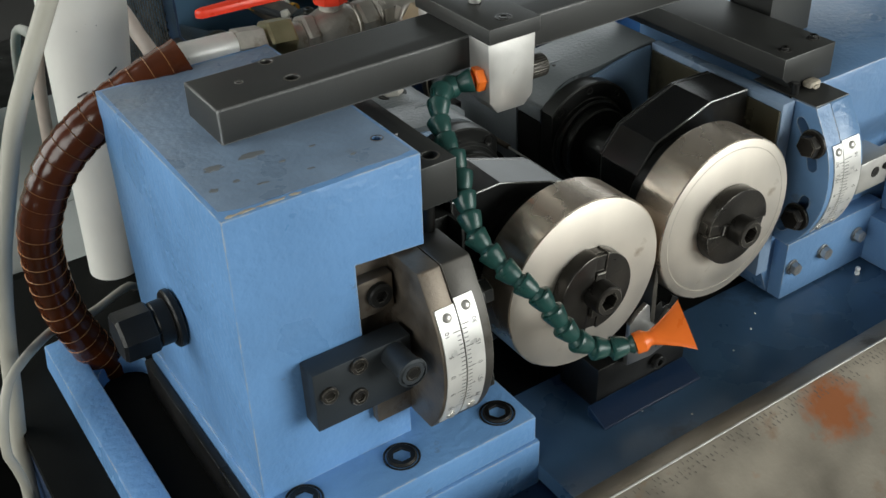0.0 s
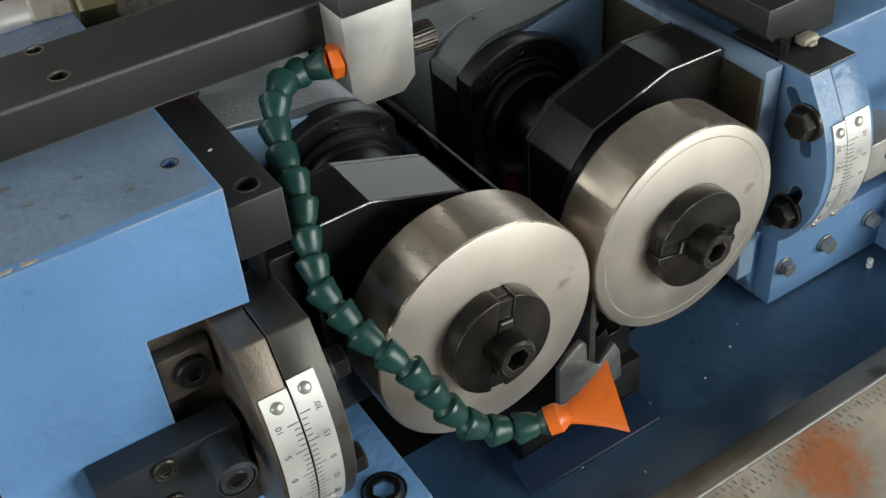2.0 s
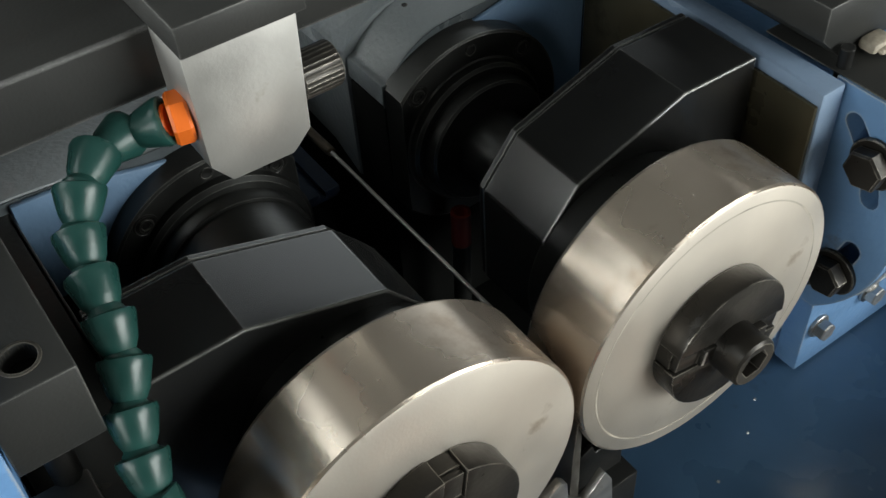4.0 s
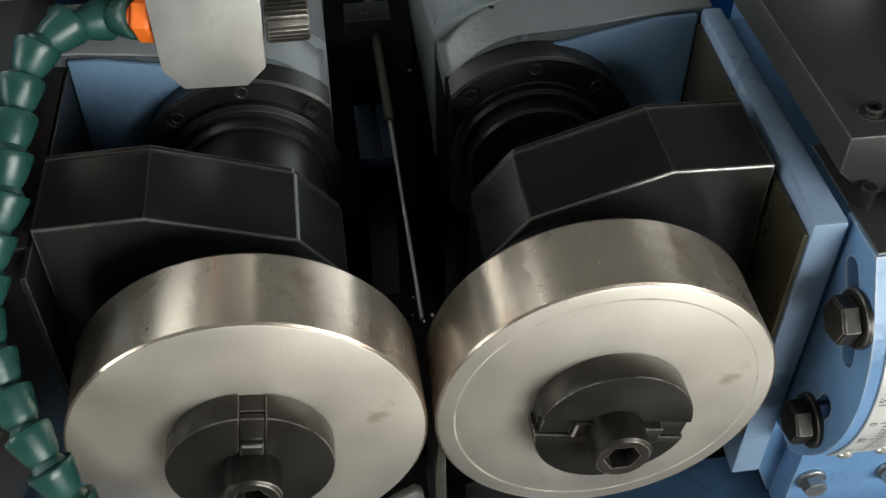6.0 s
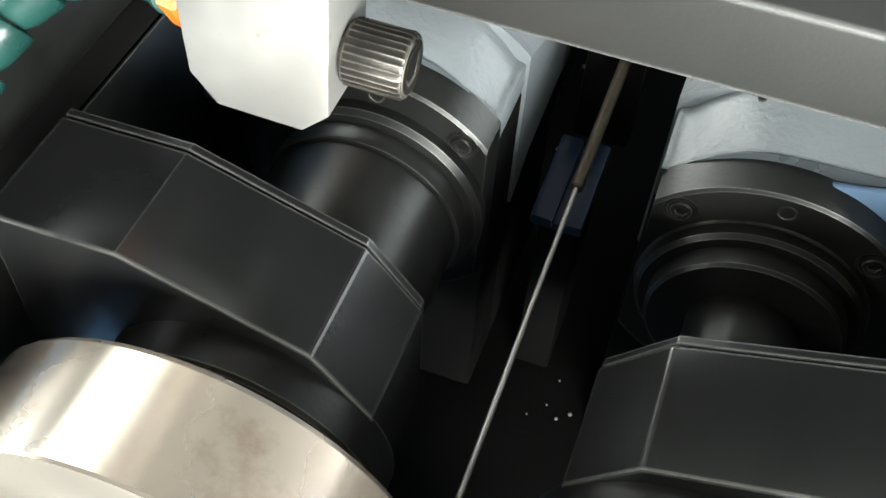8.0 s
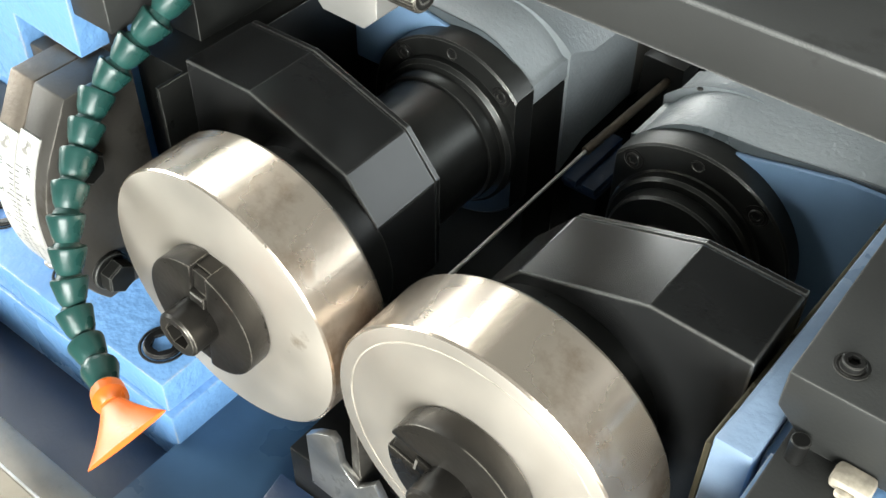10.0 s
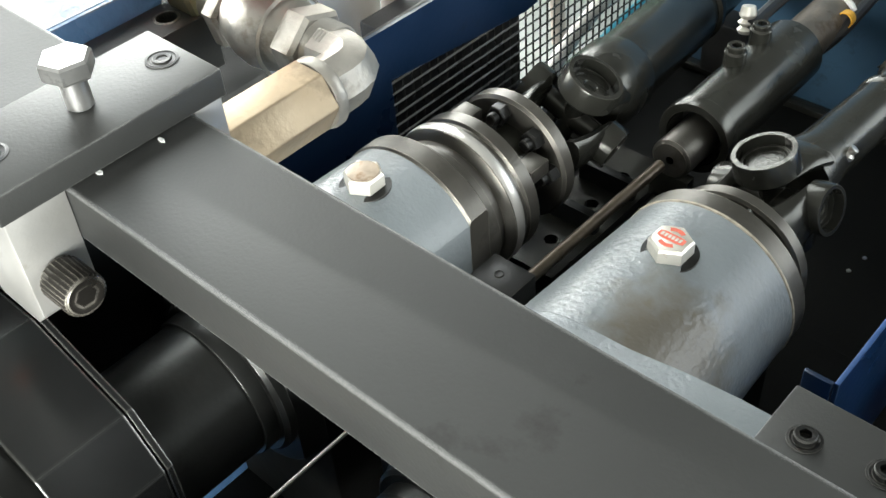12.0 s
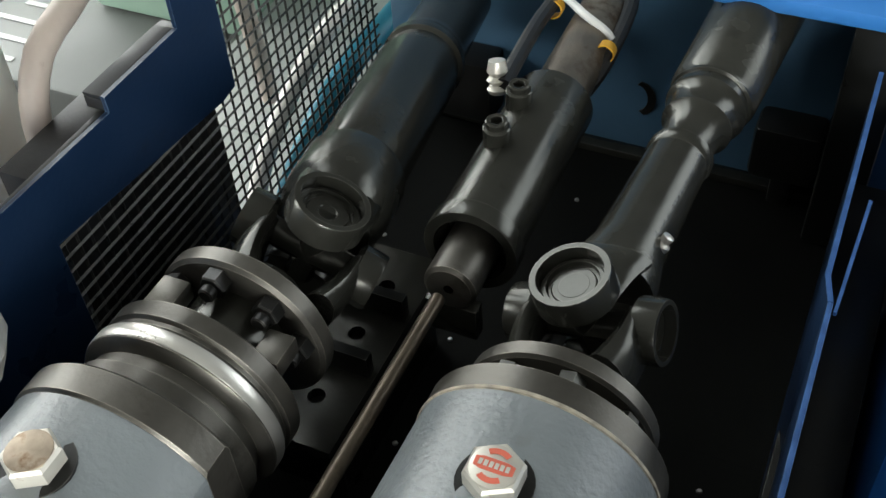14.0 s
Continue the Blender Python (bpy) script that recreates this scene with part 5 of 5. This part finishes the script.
# ---------- bracket plate under the shafts ----------
lad = thing("bracket_plate", "grey steel bracket plate with bolt holes", "bracket", (-0.09, 0.57, -0.13))
holes = [outline_arc(-0.083, y, 0.006, 0, 330, 11) for y in (0.52, 0.575, 0.62)]
part("plate", plate_with_holes([(-0.115, 0.485), (-0.055, 0.485), (-0.055, 0.655), (-0.115, 0.655)], holes, "z", -0.112, -0.104), SHAFT, lad)
part("foot", box(-0.112, -0.058, 0.5, 0.64, -0.1912, -0.1122, 0.001), OILY, lad)
for y in (0.548, 0.60):
    part("web", box(-0.112, -0.058, y - 0.004, y + 0.004, -0.1042, -0.085, 0.001), OILY, lad)

set_off(-0.001, 0.018, -0.0135)
# ---------- sheet guards round the shafts ----------
gl = thing("mesh_guard", "navy sheet steel guard with a black wire mesh window", "guard", (-0.213, 0.65, -0.19))
GX0, GX1 = -0.2155, -0.2125


def yz_plate(points):
    return prism(points, "x", GX0, GX1)


part("sheet", yz_plate([(0.345, -0.1912), (0.345, 0.074), (0.556, 0.070), (0.556, 0.081), (0.63, 0.081), (0.63, 0.24), (0.672, 0.24), (0.672, 0.008), (0.655, 0.006), (0.488, 0.0248), (0.488, -0.13), (0.885, -0.13), (0.885, -0.1912)]), NAVY, gl, "navy sheet cut out round the mesh")
part("step_flange", joined(box(-0.2290, GX0 - 0.0002, 0.5562, 0.63, 0.0785, 0.081, 0.0008), box(-0.2290, GX0 - 0.0002, 0.5562, 0.5588, 0.0700, 0.0783, 0.0008)), RUBBER, gl, "black rubber edging along the step")
part("flange_strip", box(-0.2195, GX0 - 0.0002, 0.345, 0.556, 0.068, 0.0705, 0.0005), RUBBER, gl)
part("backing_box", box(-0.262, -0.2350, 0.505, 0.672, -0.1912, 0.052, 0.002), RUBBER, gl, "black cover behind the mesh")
mesh = bmesh.new()


def wire(a, b, r=0.0012):
    a, b = Vector(a), Vector(b)
    m = basis(b - a)
    rings = [[mesh.verts.new(p + m @ Vector((r * math.cos(k * math.pi / 2), r * math.sin(k * math.pi / 2), 0))) for k in range(4)] for p in (a, b)]
    for k in range(4):
        mesh.faces.new((rings[0][k], rings[0][(k + 1) % 4], rings[1][(k + 1) % 4], rings[1][k]))


PITCH = 0.0104
y = 0.485
while y < 0.885:
    top = 0.028 if y < 0.66 else 0.24
    wire((-0.2185, y, -0.132), (-0.2185, y, top))
    y += PITCH
z = -0.128
while z < 0.24:
    wire((-0.2170, 0.485 if z < 0.026 else 0.66, z), (-0.2170, 0.885, z))
    z += PITCH
tagged(part("wire_mesh", mesh, MESHW, gl, "black woven wire mesh", smooth=False), kind="stuff")

set_off(0.0075, 0.007, -0.003)
gr = thing("side_guard", "navy sheet steel side guard with a pale worn edge", "guard", (0.188, 0.6, -0.19))
part("sheet", box(0.1865, 0.1895, 0.4205, 0.598, -0.1912, 0.029, 0.0004), NAVY, gr)
part("edge_strip", box(0.1866, 0.1894, 0.4205, 0.598, 0.0291, 0.0300, 0.0003), EDGE, gr, "worn pale edge")
part("inner_sheet", prism([(0.1865, 0.5982), (0.1895, 0.5982), (0.1850, 0.616), (0.1850, 0.80), (0.1820, 0.80), (0.1820, 0.616)], "z", -0.1912, 0.029), NAVY, gr)
part("inner_edge", prism([(0.1866, 0.5982), (0.1894, 0.5982), (0.1849, 0.616), (0.1849, 0.80), (0.1821, 0.80), (0.1821, 0.616)], "z", 0.0291, 0.0300), EDGE, gr, "worn pale edge")
part("outer_edge", prism([(0.1902, 0.592), (0.1920, 0.592), (0.1960, 0.68), (0.1940, 0.68)], "z", 0.0275, 0.0300), EDGE, gr, "worn pale edge")
part("return_flange", box(0.170, 0.1863, 0.4178, 0.4208, -0.1912, 0.0305, 0.0004), NAVY, gr)
part("outer_cover", box(0.232, 0.62, 0.56, 0.80, -0.19, -0.005, 0.004), BRIGHTB, gr, "bright blue outer cover")

set_off(0, 0.058, -0.006)
rp = thing("rear_panel", "mid-blue rear panel of the shaft compartment", "panel", (0.0, 0.86, -0.19))
part("panel", box(-0.2124, 0.232, 0.8602, 0.866, -0.1912, 0.13, 0.001), MIDB, rp)
part("lid", box(0.075, 0.45, 0.786, 1.2, 0.036, 0.048, 0.003), BRIGHTB, rp, "bright blue lid edge")
part("lid_wall", box(0.236, 0.45, 0.792, 1.19, -0.05, 0.0358, 0.003), BRIGHTB, rp)
part("angle_bracket", box(-0.155, -0.105, 0.825, 0.86, -0.150, -0.090, 0.004), BLACK, rp)
part("angle_bracket", joined(box(0.115, 0.168, 0.825, 0.86, -0.140, -0.090, 0.006), box(0.134, 0.150, 0.835, 0.86, -0.1705, -0.135, 0.002)), BLACK, rp)
part("pillar", box(0.1685, 0.205, 0.800, 0.858, -0.1705, 0.0355, 0.003), OILY, rp, "dark upright post in the corner")
part("foot_strip", box(-0.21, 0.168, 0.846, 0.8598, -0.1705, -0.1630, 0.001), SHAFT, rp, "dull steel strip along the floor")
arcb = [(0.016 + 0.014 * math.cos(radians(a)), -0.113 + 0.017 * math.sin(radians(a))) for a in range(-70, 91, 16)] + [(0.013 + 0.010 * math.cos(radians(a)), -0.113 + 0.0135 * math.sin(radians(a))) for a in range(90, -71, -16)]
part("slot_mark", prism(arcb, "y", 0.8590, 0.8600), BLACK, rp, "black crescent slot")
part("side_infill", box(0.1898, 0.2318, 0.4205, 0.80, -0.1912, -0.10, 0.001), OILY, rp)

set_off(-0.003, 0.0125, -0.0105)
# ---------- coolant pipework ----------
pw = thing("ball_valve", "zinc plated ball valve with a red lever and a brass block", "valve", (-0.16, 0.345, 0.16))
PZ, PY = 0.165, 0.347
part("brass_block", prism([(-0.092, 0.171), (-0.080, 0.1875), (-0.060, 0.1865), (-0.0495, 0.170), (-0.060, 0.152), (-0.080, 0.153)], "y", 0.2330, 0.310, 0.001), BRASS, pw, "brass-coloured hexagonal coupling, tarnished")
part("elbow", tube([(-0.071, 0.312, 0.168), (-0.071, 0.326, 0.1675), (-0.073, 0.337, 0.167), (-0.082, 0.3440, 0.1665), (-0.100, 0.3440, 0.1665)], 0.0172, 8, 0.006), ZINC, pw, "cast zinc plated elbow")
part("elbow_collar", lathe([(0.014, 0), (0.0195, 0), (0.0205, 0.0015), (0.0205, 0.006), (0.0195, 0.0075), (0.014, 0.0075)], (-0.071, 0.3105, 0.168), (0, 1, 0), 28, closed=True), ZINC, pw)
th = bmesh.new()
th = lathe([(0.0, 0)] + [(0.0165 + 0.0012 * (k % 2), 0.0012 * k) for k in range(12)] + [(0, 0.0145)], (-0.091, PY, 0.1665), (-1, 0, 0), 26)
part("pipe_thread", th, ZINC, pw, "bare pipe thread")
part("valve_hex", hexagon((-0.105, PY, PZ), (-0.124, PY, PZ), 0.0235, 0.3), ZINC, pw)
part("valve_body", lathe([(0, 0), (0.018, 0), (0.021, 0.006), (0.0245, 0.016), (0.026, 0.026), (0.0245, 0.036), (0.021, 0.046), (0.019, 0.052), (0, 0.052)], (-0.122, PY, PZ), (-1, 0, 0), 32), ZINC, pw)
part("seam_ring", lathe([(0.0245, 0), (0.0262, 0.0012), (0.0245, 0.0024)], (-0.1295, PY, PZ), (-1, 0, 0), 28), ZINC, pw)
part("gland", lathe([(0, 0), (0.012, 0), (0.012, 0.012), (0.0095, 0.013), (0.0095, 0.019), (0, 0.019)], (-0.15, PY, PZ + 0.019), (0, 0, 1), 20), ZINC, pw)
lev = part("lever", lathe([(0, 0), (0.0175, 0), (0.0185, 0.002), (0.0175, 0.014), (0.0125, 0.0215), (0.011, 0.022), (0, 0.022)], (-0.15, PY, PZ + 0.030), (0, 0, 1), 8), RED, pw, "red plastic lever cap")
part("lever_grip", prism([(-0.158, PY - 0.011), (-0.285, PY - 0.006), (-0.292, PY), (-0.285, PY + 0.006), (-0.158, PY + 0.011)], "z", PZ + 0.046, PZ + 0.055, 0.003), RED, lev)
part("lever_nut", hexagon((-0.15, PY, PZ + 0.052), (-0.15, PY, PZ + 0.059), 0.0075), ZINC, lev)
part("rear_hex", hexagon((-0.172, PY, PZ), (-0.186, PY, PZ), 0.0235, 0.3), ZINC, pw)
part("union_nut", hexagon((-0.198, PY, PZ + 0.004), (-0.226, PY, PZ + 0.006), 0.0225, 0.25), BRASSY, pw, "yellowish zinc union nut")
part("nipple", cyl((-0.184, PY, PZ), (-0.2, PY, PZ + 0.003), 0.0155, 24), ZINC, pw)
set_off(-0.001, 0.0115, -0.009)
ah = thing("suction_hose", "amber ribbed suction hose with pale wire coils", "hose", (-0.4, 0.37, 0.0))
part("hex_tail", hexagon((-0.232, PY - 0.002, PZ + 0.008), (-0.262, PY - 0.004, PZ + 0.012), 0.0165, 0.1), ZINC, ah, "zinc plated hexagon")
part("ferrule", lathe([(0, 0), (0.0130, 0), (0.0140, 0.003), (0.0138, 0.052), (0.0125, 0.056), (0, 0.056)], (-0.261, PY - 0.004, PZ + 0.012), (-1, -0.02, 0.05), 28), SCALE, ah, "crimped bright ferrule")
AP = [(-0.314, 0.3385, 0.180), (-0.355, 0.3405, 0.166), (-0.401, 0.3465, 0.143), (-0.444, 0.3585, 0.103), (-0.472, 0.3685, 0.044), (-0.477, 0.3785, -0.014), (-0.470, 0.3835, -0.077), (-0.449, 0.3885, -0.143), (-0.437, 0.392, -0.185)]
part("tube", tube(AP, 0.0205, 20, 0.006, lambda k: 0.0205 + 0.0006 * math.cos(k * 2.1)), AMBER, ah)
ps = smooth_path(AP, 0.0165)
for i in range(1, len(ps) - 1):
    d = ps[i + 1] - ps[i - 1]
    d = (d.normalized() + Vector((0.1, 0, 0.08))).normalized()
    part("wire_coil", lathe([(0.0206, -0.0004), (0.0212, 0.0), (0.0206, 0.0004)], ps[i], d, 24), WIRE, ah)
part("socket", cyl((-0.445, 0.402, -0.155), (-0.425, 0.412, -0.225), 0.026, 28), RUBBER, ah, "black rubber socket")

set_off(0, 0, 0)
# ---------- pipes and cables beside the machine ----------
cp = thing("conduit_pipe", "thick cream painted pipe with dark scratches", "pipe", (-0.355, 0.60, -1.0))
part("tube", lathe([(0.029, -0.215), (0.0300, -0.205), (0.0400, 0.0), (0.0465, 0.15), (0.0475, 1.0), (0.041, 1.0), (0.035, 0.0), (0.026, -0.215)], (-0.355, 0.578, 0.0), (0.079, -0.07, 1), 40, closed=True), CREAM, cp)
part("sleeve", lathe([(0.0385, 0), (0.0415, 0.0), (0.0415, 0.075), (0.0385, 0.075)], (-0.3735, 0.594, -0.262), (0.02, -0.02, 1), 36, closed=True), CREAM, cp)
for i, (a, z) in enumerate(((250, 0.155), (262, 0.162), (275, 0.158), (240, 0.08), (285, 0.10))):
    c = Vector((-0.355 + 0.079 * z, 0.578 - 0.07 * z, z))
    q = c + Vector((0.0452 * math.cos(radians(a)), 0.0452 * math.sin(radians(a)), 0))
    t = Vector((-math.sin(radians(a)), math.cos(radians(a)), 0.5)).normalized()
    part("scratch", tube([q - t * 0.006, q, q + t * 0.007], 0.0010, 6, 0.003), INK, cp, "dark scratch")
cables = (("grey sheathed cable hanging beside the machine", CABLE, 0.0085, [(-0.38, 0.36, 0.34), (-0.41, 0.36, 0.267), (-0.449, 0.36, 0.196), (-0.475, 0.36, 0.144), (-0.497, 0.36, 0.082), (-0.515, 0.36, 0.028), (-0.530, 0.36, -0.038), (-0.546, 0.36, -0.131), (-0.558, 0.36, -0.218), (-0.572, 0.36, -0.45), (-0.58, 0.36, -1.0)]),
          ("thin pale cable looping past the trough", CABLE, 0.0048, [(-0.36, 0.54, -0.20), (-0.374, 0.52, -0.164), (-0.435, 0.47, -0.147), (-0.478, 0.425, -0.116), (-0.531, 0.33, -0.073), (-0.557, 0.30, -0.081), (-0.573, 0.29, -0.136), (-0.567, 0.285, -0.195), (-0.56, 0.29, -0.5), (-0.56, 0.30, -1.0)]),
          ("blue air hose behind the cables", TEAL, 0.009, [(-0.60, 0.55, -0.02), (-0.50, 0.62, 0.07), (-0.44, 0.75, 0.13), (-0.40, 0.95, 0.14), (-0.40, 1.3, -0.1), (-0.40, 1.4, -1.0)]),
          ("white twisted cord running behind the mesh guard", CREAM, 0.0085, [(-0.262, 0.70, -0.32), (-0.266, 0.74, -0.19), (-0.268, 0.80, -0.135), (-0.270, 0.90, -0.105), (-0.272, 1.00, -0.110), (-0.28, 1.3, -0.12), (-0.29, 1.42, -0.35)]),
          ("teal air hose running behind the mesh guard", TEAL, 0.012, [(-0.245, 0.70, -0.36), (-0.246, 0.74, -0.225), (-0.248, 0.80, -0.165), (-0.250, 0.90, -0.138), (-0.250, 1.00, -0.140), (-0.26, 1.3, -0.15), (-0.27, 1.42, -0.35)]),
          ("dusty cream hose looping behind the sheet guard", PINK, 0.009, [(-0.292, 0.585, -0.262), (-0.282, 0.570, -0.10), (-0.272, 0.568, 0.02), (-0.270, 0.5745, 0.0556), (-0.270, 0.593, 0.078), (-0.270, 0.626, 0.089), (-0.275, 0.70, 0.115), (-0.30, 0.80, 0.10), (-0.34, 0.87, 0.0), (-0.352, 0.90, -0.15), (-0.355, 0.91, -0.2248)]))
for lab, mat, r, pts in cables:
    q = thing("cable" if r < 0.008 or mat is CABLE else "air_hose", lab, "cable", pts[-1])
    part("sheath", tube(pts, r, 12, 0.015), mat, q)

# ---------- what stands behind ----------
bg = thing("hydraulic_unit", "dark oily hydraulic tank behind the machine", "hydraulic unit", (-0.2, 1.2, FLOOR))
part("tank", box(-0.36, 0.5, 1.25, 1.9, FLOOR, -0.35, 0.02), OILY, bg)
# two near-black matte boxes added to fill the background low down
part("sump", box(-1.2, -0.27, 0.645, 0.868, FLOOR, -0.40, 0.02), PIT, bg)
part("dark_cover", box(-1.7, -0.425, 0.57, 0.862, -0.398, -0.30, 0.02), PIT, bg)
nm = thing("pale_green_machine", "pale green and white machine standing behind the guard", "machine", (-0.7, 1.1, FLOOR))
part("table", box(-0.79, -0.4605, 0.87, 1.2490, FLOOR, -0.24, 0.006), TABLE, nm, "greyish white table with dark slots")
# added shelf, in place of the pale floor that shows through the mesh
part("drip_shelf", joined(box(-0.46, -0.226, 0.87, 1.249, FLOOR, -0.225, 0.004), box(-0.42, -0.226, 0.64, 0.8695, -0.399, -0.225, 0.004)), PALE, nm, "pale grey shelf added for the bright floor behind the guard")
part("cabinet", box(-0.67, -0.4606, 1.02, 1.2485, -0.2398, 0.06, 0.012), MINT, nm, "pale green cabinet")
part("rear_cabinet", box(-1.35, -0.38, 1.45, 2.2, FLOOR, 0.05, 0.02), MINT, nm)
for k in range(5):
    y = 0.895 + 0.034 * k
    part("slot", box(-0.775 + 0.02 * (k % 2), -0.69, y, y + 0.008, -0.2398, -0.2388, 0), GALV, nm, "dull grey slot")
part("handle_bar", cyl((-0.655, 1.012, -0.115), (-0.60, 1.012, -0.105), 0.006, 12), BLACK, nm)
set_off(-0.001, 0.018, -0.0135)
mf = thing("port_block", "dark steel block with rows of drilled ports", "block", (-0.25, 0.44, 0.0))
part("body", box(-0.289, -0.251, 0.429, 0.464, -0.07, 0.0435, 0.002), GALV, mf, "grey galvanised top strip")
for x, y in ((-0.260, 0.455), (-0.260, 0.441)):
    part("port", ring_hole((x, y, 0.0435), (0, 0, 1), 0.0035), BLACK, mf)
for y in (0.455, 0.441):
    part("slot", box(-0.285, -0.271, y - 0.0022, y + 0.0022, 0.0436, 0.0440, 0), BLACK, mf)
part("stand", box(-0.286, -0.254, 0.432, 0.461, -0.1912, -0.0702, 0.002), OILY, mf)

set_off(0, 0, 0)
# ---------- small things in the pan ----------
rd = thing("oil_tube", "thin oily tube with a dirty red sleeve in the pan", "tube", (0.064, 0.226, -0.177))
part("tube", lathe([(0.0045, 0), (0.0062, 0), (0.0062, 0.098), (0.0045, 0.098)], (0.064, 0.226, -0.177), (0.02, 0, 1), 18, closed=True), OILY, rd, "oil-black lower tube")
part("sleeve", lathe([(0.0046, 0), (0.0068, 0), (0.0068, 0.028), (0.0046, 0.028)], (0.066, 0.226, -0.0785), (0.02, 0, 1), 18, closed=True), DARKRED, rd, "dirty red sleeve")
wb = thing("plastic_cap", "two small white plastic caps lying in the tray", "cap", (0.3410, 0.0370, -0.1763))
for dz in (0.0, 0.0058):
    part("cap", lathe([(0, 0), (0.0026, 0.0008), (0.0032, 0.0028), (0.0026, 0.0048), (0, 0.0056)], (0.3410, 0.0370, -0.1763 + dz), (0, 0, 1), 14), WHITE, wb)
